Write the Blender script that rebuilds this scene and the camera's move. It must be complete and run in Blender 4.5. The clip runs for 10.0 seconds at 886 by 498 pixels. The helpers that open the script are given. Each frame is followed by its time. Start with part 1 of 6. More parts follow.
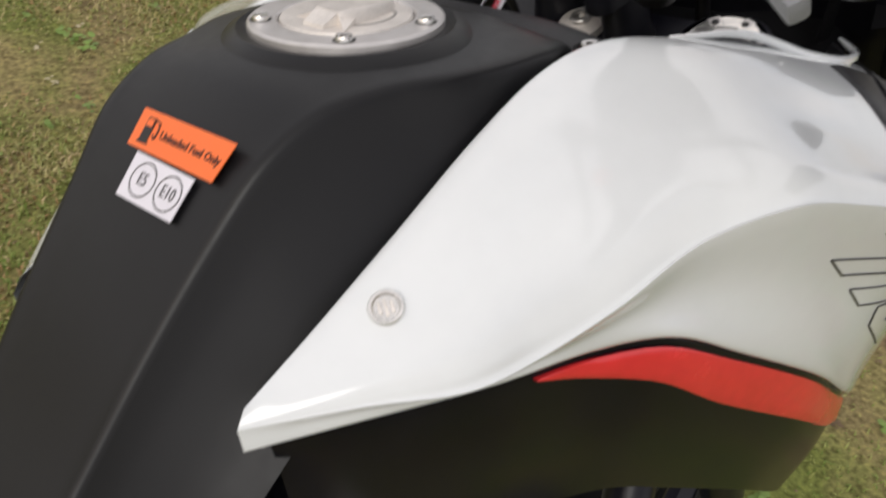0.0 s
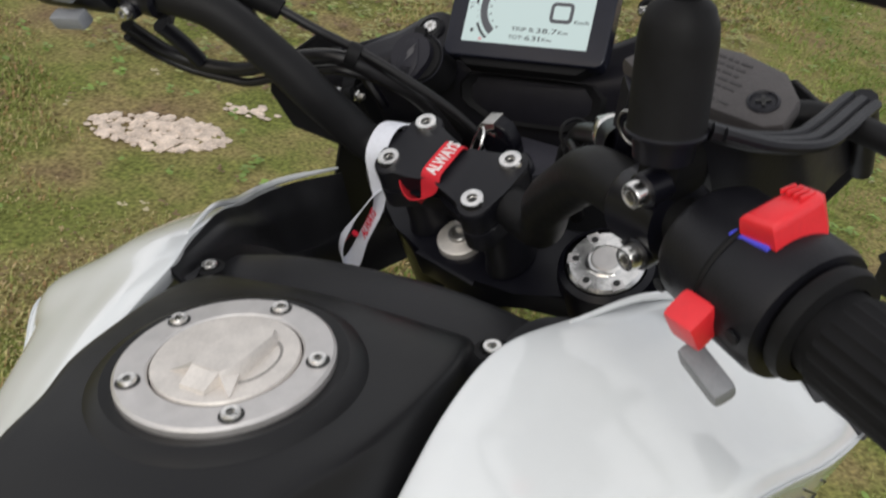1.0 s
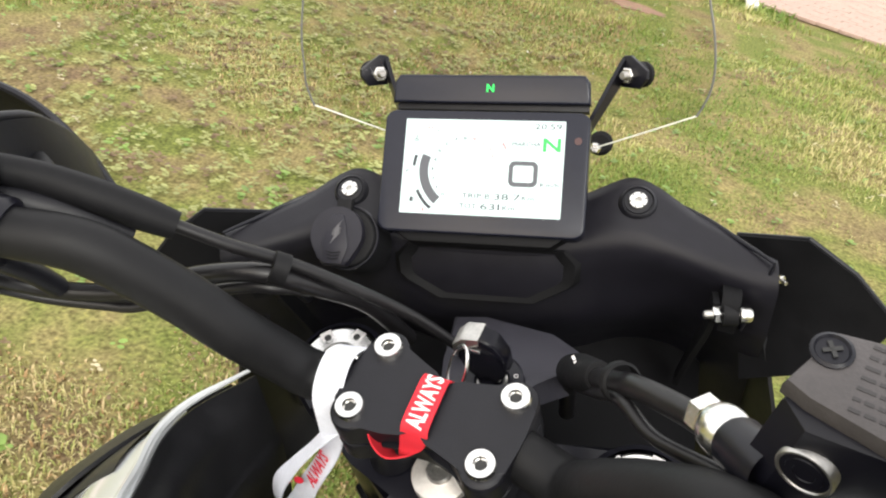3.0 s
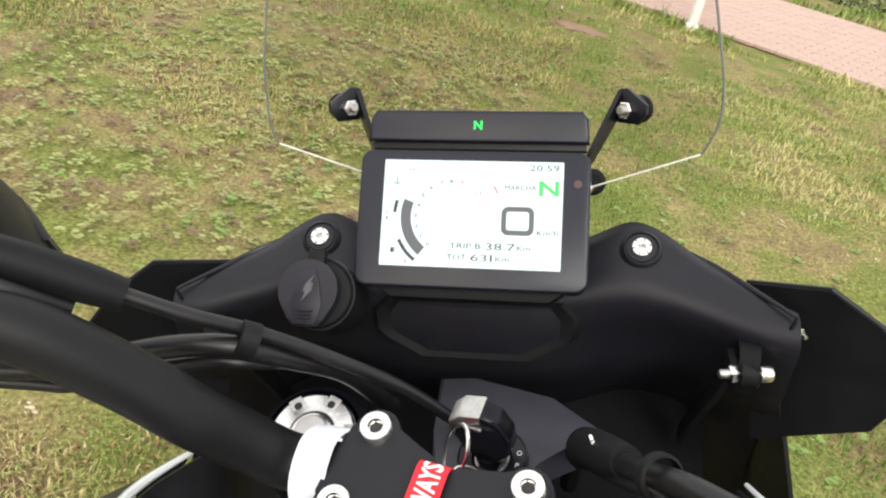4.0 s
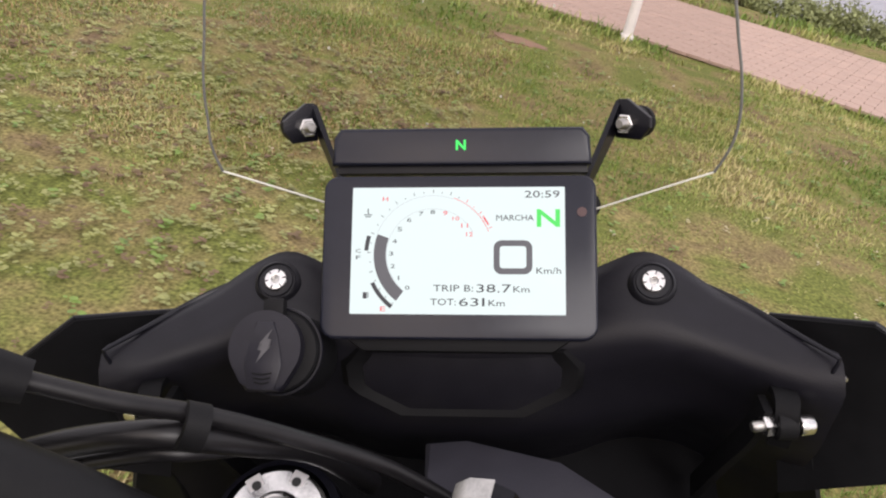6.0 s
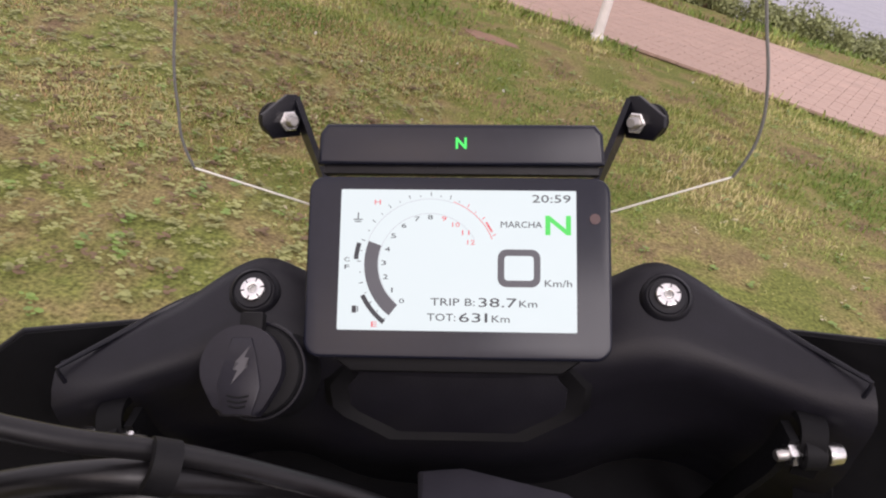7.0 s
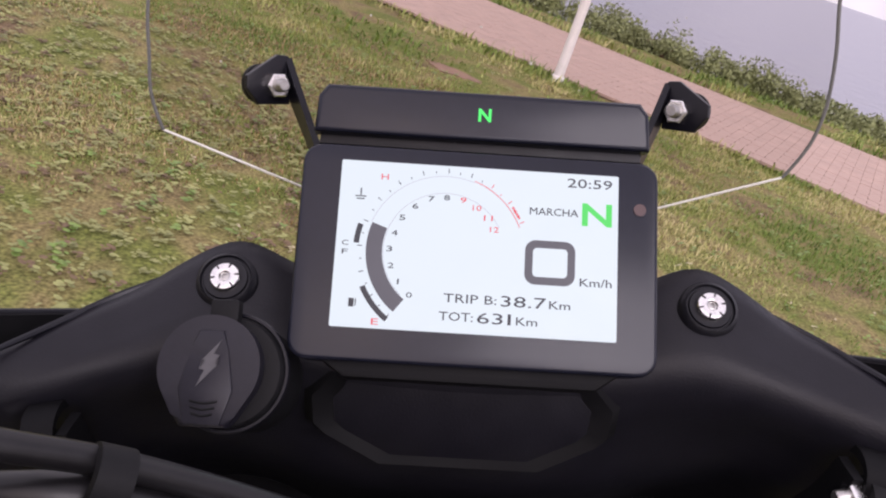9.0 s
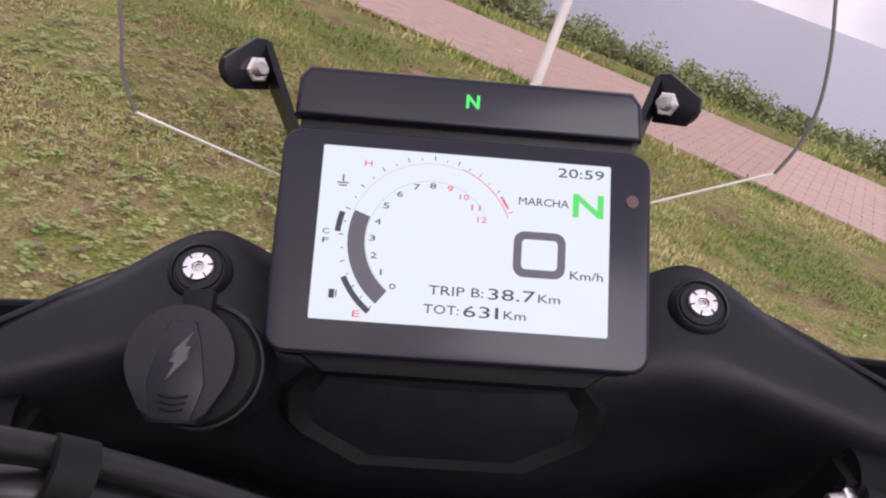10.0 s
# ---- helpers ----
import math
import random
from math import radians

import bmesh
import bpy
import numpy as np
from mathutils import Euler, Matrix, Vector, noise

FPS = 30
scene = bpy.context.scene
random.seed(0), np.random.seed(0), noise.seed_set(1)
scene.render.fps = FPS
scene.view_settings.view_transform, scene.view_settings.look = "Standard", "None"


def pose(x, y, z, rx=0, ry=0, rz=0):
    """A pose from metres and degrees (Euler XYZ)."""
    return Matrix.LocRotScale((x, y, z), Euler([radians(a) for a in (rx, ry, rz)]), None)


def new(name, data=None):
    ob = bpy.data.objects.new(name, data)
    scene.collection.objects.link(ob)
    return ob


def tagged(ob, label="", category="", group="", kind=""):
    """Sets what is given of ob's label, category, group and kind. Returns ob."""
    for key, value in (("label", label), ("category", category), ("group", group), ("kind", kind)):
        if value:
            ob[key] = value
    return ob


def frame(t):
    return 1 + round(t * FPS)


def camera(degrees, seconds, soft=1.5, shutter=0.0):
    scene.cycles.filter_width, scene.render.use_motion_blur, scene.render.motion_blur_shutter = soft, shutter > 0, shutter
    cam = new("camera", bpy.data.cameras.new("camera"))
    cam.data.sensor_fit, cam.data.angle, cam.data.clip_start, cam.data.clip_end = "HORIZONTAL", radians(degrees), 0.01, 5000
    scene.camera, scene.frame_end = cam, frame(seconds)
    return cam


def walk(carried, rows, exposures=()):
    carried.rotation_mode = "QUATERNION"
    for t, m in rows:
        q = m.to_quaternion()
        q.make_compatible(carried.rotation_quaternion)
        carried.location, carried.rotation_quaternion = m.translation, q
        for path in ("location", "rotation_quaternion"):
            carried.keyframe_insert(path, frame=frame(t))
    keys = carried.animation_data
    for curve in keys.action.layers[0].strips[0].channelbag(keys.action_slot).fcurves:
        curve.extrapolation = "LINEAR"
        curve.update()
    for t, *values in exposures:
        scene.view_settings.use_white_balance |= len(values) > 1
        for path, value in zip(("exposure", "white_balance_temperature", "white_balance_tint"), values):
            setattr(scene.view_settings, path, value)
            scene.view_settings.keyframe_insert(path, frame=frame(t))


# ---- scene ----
cam = camera(58.37, 10.0, soft=2.1, shutter=0.2)
ROWS = [
    (0, 0.2687, -0.6941, 1.3885, 47.05, -8.49, 38.07),
    (0.3, 0.2499, -0.6711, 1.4241, 49.66, -9.01, 33.35),
    (0.5, 0.2415, -0.6629, 1.4358, 50.33, -9.11, 32.39),
    (0.7, 0.2197, -0.6465, 1.4437, 50.88, -9.23, 31.13),
    (1, 0.1815, -0.6153, 1.4692, 52.77, -9.14, 26.03),
    (1.2, 0.1594, -0.6000, 1.4851, 53.86, -8.83, 23.16),
    (1.5, 0.1299, -0.5792, 1.4979, 55.28, -8.81, 20.19),
    (2, 0.0824, -0.5368, 1.5032, 56.84, -8.67, 16.57),
    (2.5, 0.0535, -0.5111, 1.4920, 56.68, -9.07, 14.50),
    (2.7, 0.0490, -0.4971, 1.4879, 56.91, -9.21, 13.76),
    (3.8, 0.0139, -0.4309, 1.4650, 59.14, -10.55, 9.81),
    (4, 0.0078, -0.4217, 1.4650, 59.50, -10.74, 8.91),
    (4.5, 0.0032, -0.3990, 1.4594, 60.10, -10.79, 6.99),
    (5, -0.0011, -0.3808, 1.4557, 60.28, -10.78, 5.84),
    (5.2, -0.0025, -0.3812, 1.4498, 61.33, -10.79, 5.44),
    (6.3, -0.0224, -0.3374, 1.4304, 61.24, -11.74, 3.62),
    (6.5, -0.0243, -0.3293, 1.4242, 61.13, -12.31, 3.07),
    (7, -0.0319, -0.3164, 1.4207, 61.50, -12.81, 2.46),
    (7.5, -0.0390, -0.2991, 1.4027, 61.50, -14.15, 2.22),
    (8, -0.0420, -0.2852, 1.3921, 61.31, -15.23, 1.86),
    (8.2, -0.0445, -0.2832, 1.3871, 61.87, -15.51, 1.60),
    (8.5, -0.0476, -0.2794, 1.3843, 62.61, -15.88, 1.08),
    (9, -0.0485, -0.2740, 1.3715, 64.45, -17.02, 0.49),
    (9.5, -0.0533, -0.2648, 1.3579, 65.31, -18.06, -0.17),
    (10, -0.0488, -0.2653, 1.3596, 65.43, -18.43, -0.90),
]
walk(cam, [(t, pose(*row)) for t, *row in ROWS],
     exposures=[(0.0, -0.36, 6450, 10), (0.5, -0.66, 6400, 8), (1.0, -0.36, 6300, 7), (1.5, 0.27, 6400, 6), (2.5, 0.87, 6500, 6), (4.5, 0.54, 6450, 6), (6.5, 0.13, 6450, 20), (8.0, 0.08, 6300, 25), (10.0, 0.04, 6150, 29)])

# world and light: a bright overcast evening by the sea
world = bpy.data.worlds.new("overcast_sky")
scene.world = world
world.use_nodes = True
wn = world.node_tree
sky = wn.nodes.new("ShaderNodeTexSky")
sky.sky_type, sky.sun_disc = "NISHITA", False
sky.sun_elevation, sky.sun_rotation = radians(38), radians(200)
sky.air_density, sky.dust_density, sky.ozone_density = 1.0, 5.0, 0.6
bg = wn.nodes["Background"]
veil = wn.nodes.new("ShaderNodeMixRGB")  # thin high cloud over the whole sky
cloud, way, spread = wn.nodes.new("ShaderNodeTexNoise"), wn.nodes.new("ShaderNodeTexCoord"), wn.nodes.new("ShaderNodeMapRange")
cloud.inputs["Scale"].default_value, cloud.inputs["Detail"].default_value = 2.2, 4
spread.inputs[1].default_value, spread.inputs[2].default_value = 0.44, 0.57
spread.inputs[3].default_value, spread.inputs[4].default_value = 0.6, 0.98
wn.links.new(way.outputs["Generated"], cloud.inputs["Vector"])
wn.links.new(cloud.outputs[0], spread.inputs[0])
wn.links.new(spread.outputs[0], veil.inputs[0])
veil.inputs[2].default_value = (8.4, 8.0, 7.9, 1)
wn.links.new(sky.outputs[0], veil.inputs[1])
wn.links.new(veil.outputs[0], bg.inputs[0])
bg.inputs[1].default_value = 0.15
sun = new("sun", bpy.data.lights.new("sun", "SUN"))
sun.data.energy, sun.data.angle, sun.data.color = 1.3, radians(30), (1.0, 0.96, 0.9)
sun.matrix_world = pose(0, 0, 6, 52, 0, -160 + 180)

# ---------------------------------------------------------------- materials


def material(name, base, rough=0.5, metal=0.0, vary=0.12, scale=60.0, bump=0.0, second=None, coat=0.0, spec=0.5, fine=6.0):
    """Principled surface with a coarse stain and a fine grain in colour, gloss and relief."""
    m = bpy.data.materials.new(name)
    m.use_nodes = True
    nt = m.node_tree
    bsdf = nt.nodes["Principled BSDF"]
    geo = nt.nodes.new("ShaderNodeTexCoord")
    n1, n2 = nt.nodes.new("ShaderNodeTexNoise"), nt.nodes.new("ShaderNodeTexNoise")
    for n, s in ((n1, scale), (n2, scale * fine)):
        nt.links.new(geo.outputs["Object"], n.inputs["Vector"])
        n.inputs["Scale"].default_value, n.inputs["Detail"].default_value = s, 4
    mixed = nt.nodes.new("ShaderNodeMath")
    mixed.operation = "MULTIPLY_ADD"
    nt.links.new(n1.outputs[0], mixed.inputs[0])
    mixed.inputs[1].default_value = 0.6
    half = nt.nodes.new("ShaderNodeMath")
    half.operation = "MULTIPLY"
    nt.links.new(n2.outputs[0], half.inputs[0])
    half.inputs[1].default_value = 0.4
    nt.links.new(half.outputs[0], mixed.inputs[2])
    ramp = nt.nodes.new("ShaderNodeValToRGB")
    nt.links.new(mixed.outputs[0], ramp.inputs[0])
    lo = second or tuple(c * (1 - vary) for c in base)
    hi = base if second else tuple(min(1, c * (1 + vary)) for c in base)
    ramp.color_ramp.elements[0].position, ramp.color_ramp.elements[1].position = 0.35, 0.65
    ramp.color_ramp.elements[0].color, ramp.color_ramp.elements[1].color = (*lo, 1), (*hi, 1)
    nt.links.new(ramp.outputs[0], bsdf.inputs["Base Color"])
    rr = nt.nodes.new("ShaderNodeMapRange")
    nt.links.new(mixed.outputs[0], rr.inputs[0])
    rr.inputs[1].default_value, rr.inputs[2].default_value = 0.3, 0.7
    rr.inputs[3].default_value, rr.inputs[4].default_value = max(0.02, rough * 0.85), min(1, rough * 1.15)
    nt.links.new(rr.outputs[0], bsdf.inputs["Roughness"])
    bsdf.inputs["Metallic"].default_value = metal
    bsdf.inputs["Coat Weight"].default_value = coat
    bsdf.inputs["Coat Roughness"].default_value = 0.06
    bsdf.inputs["Specular IOR Level"].default_value = spec
    if bump:
        b = nt.nodes.new("ShaderNodeBump")
        b.inputs["Strength"].default_value, b.inputs["Distance"].default_value = bump, 0.0006
        nt.links.new(n2.outputs[0], b.inputs["Height"])
        nt.links.new(b.outputs[0], bsdf.inputs["Normal"])
    return m


def glow(name, colour, strength, gloss=False):
    m = material(name, tuple(c * 0.05 for c in colour), 0.25 if gloss else 0.5, vary=0.02)
    b = m.node_tree.nodes["Principled BSDF"]
    b.inputs["Emission Color"].default_value, b.inputs["Emission Strength"].default_value = (*colour, 1), strength
    return m


M_TANK = material("matte_black_tank_paint", (0.0055, 0.0055, 0.0066), 0.40, vary=0.1, scale=25, bump=0.05, spec=0.35)
M_PLASTIC = material("black_moulded_plastic", (0.0075, 0.0075, 0.0105), 0.42, vary=0.15, scale=80, bump=0.25, fine=12, spec=0.3)
M_SATIN = material("satin_black_plastic", (0.006, 0.006, 0.010), 0.33, vary=0.12, scale=40, bump=0.06, spec=0.3)
M_TRIM = material("dark_grey_inner_trim", (0.0125, 0.0125, 0.0145), 0.45, vary=0.2, scale=50, bump=0.2, spec=0.32)
M_FLAP = material("charcoal_rubber_flap", (0.013, 0.0125, 0.019), 0.42, vary=0.15, scale=60, bump=0.12, spec=0.34)
M_GLOSSBLACK = material("gloss_black_panel", (0.005, 0.005, 0.008), 0.22, vary=0.2, scale=30, spec=0.22)
M_WHITE = material("pearl_white_paint", (0.75, 0.775, 0.79), 0.16, vary=0.02, scale=12, coat=1.0)
M_RED = material("red_gloss_panel", (0.72, 0.03, 0.035), 0.25, vary=0.08, scale=20, coat=0.5)
M_BAR = material("black_anodised_handlebar", (0.01, 0.01, 0.011), 0.5, vary=0.12, scale=70, bump=0.12, spec=0.18)
M_RUBBER = material("black_rubber", (0.0085, 0.0085, 0.0095), 0.56, vary=0.2, scale=90, bump=0.15, spec=0.15)
M_CABLE = material("glossy_black_cable_sheath", (0.009, 0.0085, 0.0095), 0.36, vary=0.2, scale=60, bump=0.08, spec=0.34)
M_STEEL = material("bright_steel", (0.78, 0.77, 0.75), 0.24, 1.0, vary=0.12, scale=150, bump=0.1)
M_DULLSTEEL = material("dull_zinc_steel", (0.5, 0.49, 0.47), 0.4, 1.0, vary=0.2, scale=150, bump=0.2)
M_ALU = material("brushed_aluminium", (0.64, 0.62, 0.61), 0.42, 0.75, vary=0.08, scale=120, bump=0.25, fine=14)
M_ALU2 = material("cast_champagne_aluminium", (0.74, 0.70, 0.66), 0.48, 0.55, vary=0.1, scale=90, bump=0.2)
# the lid's metal toned down, shade of the finger hollow in its colour
M_CAPBOWL = material("shade_toned_cast_hollow", (0.36, 0.34, 0.32), 0.5, 0.6, vary=0.25, scale=120, bump=0.3)
# near-black that paints the shade inside sockets, notches and grooves
M_SOCKET = material("recess_shade_black", (0.02, 0.02, 0.02), 0.6)
M_SWITCH = material("red_switch_plastic", (0.75, 0.025, 0.035), 0.4, vary=0.06, scale=80, bump=0.1)
M_BLUE = material("blue_switch_edge", (0.08, 0.09, 0.75), 0.4, vary=0.05)
M_GREY = material("grey_button_plastic", (0.22, 0.23, 0.25), 0.5, vary=0.1, scale=100, bump=0.2)
M_RESCAP = material("grey_cast_reservoir_cap", (0.06, 0.054, 0.055), 0.55, vary=0.15, scale=120, bump=0.5)
M_PRINTGREY = material("cast_letter_grey", (0.03, 0.027, 0.028), 0.5, vary=0.15, scale=120)
M_BEZEL = material("dash_bezel_glass", (0.009, 0.010, 0.018), 0.24, vary=0.1, scale=40, spec=0.3)
M_PANEL = material("black_cockpit_plastic", (0.0095, 0.0091, 0.0130), 0.42, vary=0.15, scale=80, bump=0.2, fine=12, spec=0.27)
M_WING = material("dull_black_wing", (0.0075, 0.0075, 0.0085), 0.6, vary=0.2, scale=60, bump=0.15, spec=0.12)
M_FLAPSIGN = material("grey_relief_print", (0.075, 0.073, 0.08), 0.5, vary=0.1)
M_SHROUD = material("ignition_shroud_plastic", (0.042, 0.041, 0.052), 0.45, vary=0.15, scale=60, bump=0.15)
M_RIBWHITE = material("white_woven_ribbon", (0.74, 0.76, 0.84), 0.8, vary=0.05, scale=300, bump=0.5)
M_RIBRED = material("red_woven_ribbon", (0.62, 0.015, 0.03), 0.75, vary=0.06, scale=300, bump=0.5)
M_ORANGE = material("orange_sticker", (0.9, 0.17, 0.035), 0.45, vary=0.03, scale=60)
M_STICKW = material("white_sticker", (0.72, 0.7, 0.76), 0.4, vary=0.03, scale=60)
M_INK = material("black_print", (0.015, 0.012, 0.012), 0.5)
M_INKSOFT = material("soft_black_outline_print", (0.04, 0.04, 0.04), 0.4)
M_INKRED = material("red_print", (0.65, 0.02, 0.05), 0.6)
M_INKWHITE = material("white_print", (0.75, 0.72, 0.72), 0.6)
M_YELLOWRING = material("yellow_zinc_washer", (0.6, 0.52, 0.18), 0.35, 0.8, vary=0.15, scale=200)
M_GREENDOT = material("green_mark", (0.02, 0.4, 0.25), 0.5)
M_LCD = glow("lit_display", (0.83, 0.97, 0.94), 0.79)
M_LCDBLACK = glow("display_black_segments", (0.04, 0.045, 0.055), 0.6)
M_LCDGREY = glow("display_grey_segments", (0.09, 0.09, 0.1), 1.0)
M_LCDFAINT = glow("display_faint_lines", (0.5, 0.53, 0.55), 0.9)
M_LCDRED = glow("display_red_segments", (0.8, 0.06, 0.08), 0.9)
M_LCDGREEN = glow("display_green_segments", (0.05, 0.72, 0.1), 0.95)
M_LED = glow("green_indicator_led", (0.02, 0.9, 0.12), 1.1)
M_STONE = material("white_chalky_stone", (0.60, 0.50, 0.42), 0.9, vary=0.4, scale=22, bump=0.8)
M_POLE = material("white_painted_post", (0.78, 0.74, 0.72), 0.5, vary=0.06, scale=9, bump=0.2)


def glass_material():
    m = bpy.data.materials.new("smoked_clear_windscreen")
    m.use_nodes = True
    nt = m.node_tree
    nt.nodes.clear()
    out, mix = nt.nodes.new("ShaderNodeOutputMaterial"), nt.nodes.new("ShaderNodeMixShader")
    clear, gloss, fres = nt.nodes.new("ShaderNodeBsdfTransparent"), nt.nodes.new("ShaderNodeBsdfGlossy"), nt.nodes.new("ShaderNodeFresnel")
    smear = nt.nodes.new("ShaderNodeTexNoise")
    smear.inputs["Scale"].default_value = 9
    rough = nt.nodes.new("ShaderNodeMapRange")
    nt.links.new(smear.outputs[0], rough.inputs[0])
    rough.inputs[3].default_value, rough.inputs[4].default_value = 0.03, 0.12
    nt.links.new(rough.outputs[0], gloss.inputs["Roughness"])
    clear.inputs[0].default_value = (0.88, 0.87, 0.86, 1)
    fres.inputs[0].default_value = 1.25
    nt.links.new(fres.outputs[0], mix.inputs[0])
    nt.links.new(clear.outputs[0], mix.inputs[1])
    nt.links.new(gloss.outputs[0], mix.inputs[2])
    nt.links.new(mix.outputs[0], out.inputs[0])
    return m


M_GLASS = glass_material()
# one clear edge in two colours: light-catching below, shaded at the sides
M_RIM = material("lit_acrylic_edge", (0.75, 0.74, 0.66), 0.25, vary=0.05, scale=60)
M_RIMDARK = material("shaded_acrylic_edge", (0.16, 0.16, 0.15), 0.25, vary=0.1, scale=60)

# ---------------------------------------------------------------- building helpers


def part(name, bm, mat, parent=None, label="", smooth=True, at=None):
    """Links a bmesh as one mesh object under a thing or a part."""
    if at is not None:
        bm.transform(at)
    bmesh.ops.recalc_face_normals(bm, faces=bm.faces)
    me = bpy.data.meshes.new(name)
    bm.to_mesh(me)
    bm.free()
    for p in me.polygons:
        p.use_smooth = smooth
    me.set_sharp_from_angle(angle=radians(38))
    me.materials.append(mat)
    ob = new(name, me)
    ob.parent = parent
    if label:
        tagged(ob, label)
    return ob


def box(sx, sy, sz, bevel=0.0, at=None):
    bm = bmesh.new()
    bmesh.ops.create_cube(bm, size=1, matrix=Matrix.Diagonal((sx, sy, sz, 1)))
    if bevel:
        bmesh.ops.bevel(bm, geom=bm.edges[:], offset=bevel, segments=2, affect="EDGES", profile=0.6)
    if at is not None:
        bm.transform(at)
    return bm


def lathe(profile, seg=32, at=None, turn=0.0):
    """Turns a profile of (radius, height) about z."""
    bm = bmesh.new()
    rings = []
    for r, z in profile:
        if r < 1e-6:
            rings.append([bm.verts.new((0, 0, z))])
        else:
            rings.append([bm.verts.new((r * math.cos(turn + 2 * math.pi * k / seg), r * math.sin(turn + 2 * math.pi * k / seg), z)) for k in range(seg)])
    for a, b in zip(rings, rings[1:]):
        for k in range(seg):
            j = (k + 1) % seg
            if len(a) == 1 and len(b) > 1:
                bm.faces.new((a[0], b[k], b[j]))
            elif len(b) == 1 and len(a) > 1:
                bm.faces.new((a[k], b[0], a[j]))
            elif len(a) > 1:
                bm.faces.new((a[k], b[k], b[j], a[j]))
    if at is not None:
        bm.transform(at)
    return bm


def prism(points, depth, bevel=0.0, at=None, segments=2):
    """A flat outline in x and y, raised to z = depth, with its edges rounded."""
    bm = bmesh.new()
    low = [bm.verts.new((x, y, 0)) for x, y in points]
    high = [bm.verts.new((x, y, depth)) for x, y in points]
    bm.faces.new(low[::-1])
    top = bm.faces.new(high)
    for k in range(len(points)):
        j = (k + 1) % len(points)
        bm.faces.new((low[k], low[j], high[j], high[k]))
    if bevel:
        bmesh.ops.bevel(bm, geom=list(top.edges), offset=bevel, segments=segments, affect="EDGES", profile=0.6)
    bmesh.ops.triangulate(bm, faces=[f for f in bm.faces if len(f.verts) > 4])
    if at is not None:
        bm.transform(at)
    return bm


def spline(points, n):
    """n points evenly along a smooth curve through the points (Catmull-Rom)."""
    p = [np.array(q, float) for q in points]
    p = [2 * p[0] - p[1]] + p + [2 * p[-1] - p[-2]]
    dense = []
    for k in range(1, len(p) - 2):
        for s in np.linspace(0, 1, 24, endpoint=False):
            a, b, c, d = p[k - 1 : k + 3]
            dense.append(0.5 * (2 * b + (c - a) * s + (2 * a - 5 * b + 4 * c - d) * s * s + (3 * b - a - 3 * c + d) * s**3))
    dense = np.array(dense + [p[-2]])
    run = np.r_[0, np.cumsum(np.linalg.norm(np.diff(dense[:, :3], axis=0), axis=1))]
    return np.stack([np.interp(np.linspace(0, run[-1], n), run, dense[:, k]) for k in range(dense.shape[1])], 1)


def tube(points, radius, n=24, seg=12, at=None, straight=False):
    """A rod along a smooth curve; radius: one, or one for each point."""
    radii = radius if isinstance(radius, (list, tuple)) else [radius] * len(points)
    rows = [(*p, r) for p, r in zip(points, radii)]
    rows = np.array(rows) if straight else spline(rows, n)
    bm = bmesh.new()
    rings, side = [], None
    for k, row in enumerate(rows):
        here = Vector(row[:3])
        ahead = (Vector(rows[min(k + 1, len(rows) - 1)][:3]) - Vector(rows[max(k - 1, 0)][:3])).normalized()
        if side is None:
            side = ahead.orthogonal().normalized()
        side = (side - ahead * side.dot(ahead)).normalized()
        other = ahead.cross(side)
        rings.append([bm.verts.new(here + float(row[3]) * (math.cos(2 * math.pi * j / seg) * side + math.sin(2 * math.pi * j / seg) * other)) for j in range(seg)])
    for a, b in zip(rings, rings[1:]):
        for j in range(seg):
            i = (j + 1) % seg
            bm.faces.new((a[j], a[i], b[i], b[j]))
    bm.faces.new(rings[0][::-1])
    bm.faces.new(rings[-1])
    if at is not None:
        bm.transform(at)
    return bm


def loft(curves, n=40, across=4, thick=0.0, at=None):
    """A smooth skin through curves (each a list of points), taken across them; thick: metres of wall behind it."""
    lines = [spline(c, n) for c in curves]
    p = np.array([2 * lines[0] - lines[1], *lines, 2 * lines[-1] - lines[-2]])
    rows = []
    for k in range(1, len(lines)):
        for s in np.linspace(0, 1, across, endpoint=False):
            a, b, c, d = p[k - 1 : k + 3]
            rows.append(0.5 * (2 * b + (c - a) * s + (2 * a - 5 * b + 4 * c - d) * s * s + (3 * b - a - 3 * c + d) * s**3))
    rows = np.swapaxes(np.array(rows + [lines[-1]]), 0, 1)
    bm = bmesh.new()
    v = [[bm.verts.new(p) for p in row] for row in rows]
    for a, b in zip(v, v[1:]):
        for j in range(len(a) - 1):
            bm.faces.new((a[j], a[j + 1], b[j + 1], b[j]))
    if thick:
        bmesh.ops.recalc_face_normals(bm, faces=bm.faces)
        bmesh.ops.solidify(bm, geom=bm.faces[:], thickness=thick)
    if at is not None:
        bm.transform(at)
    return bm


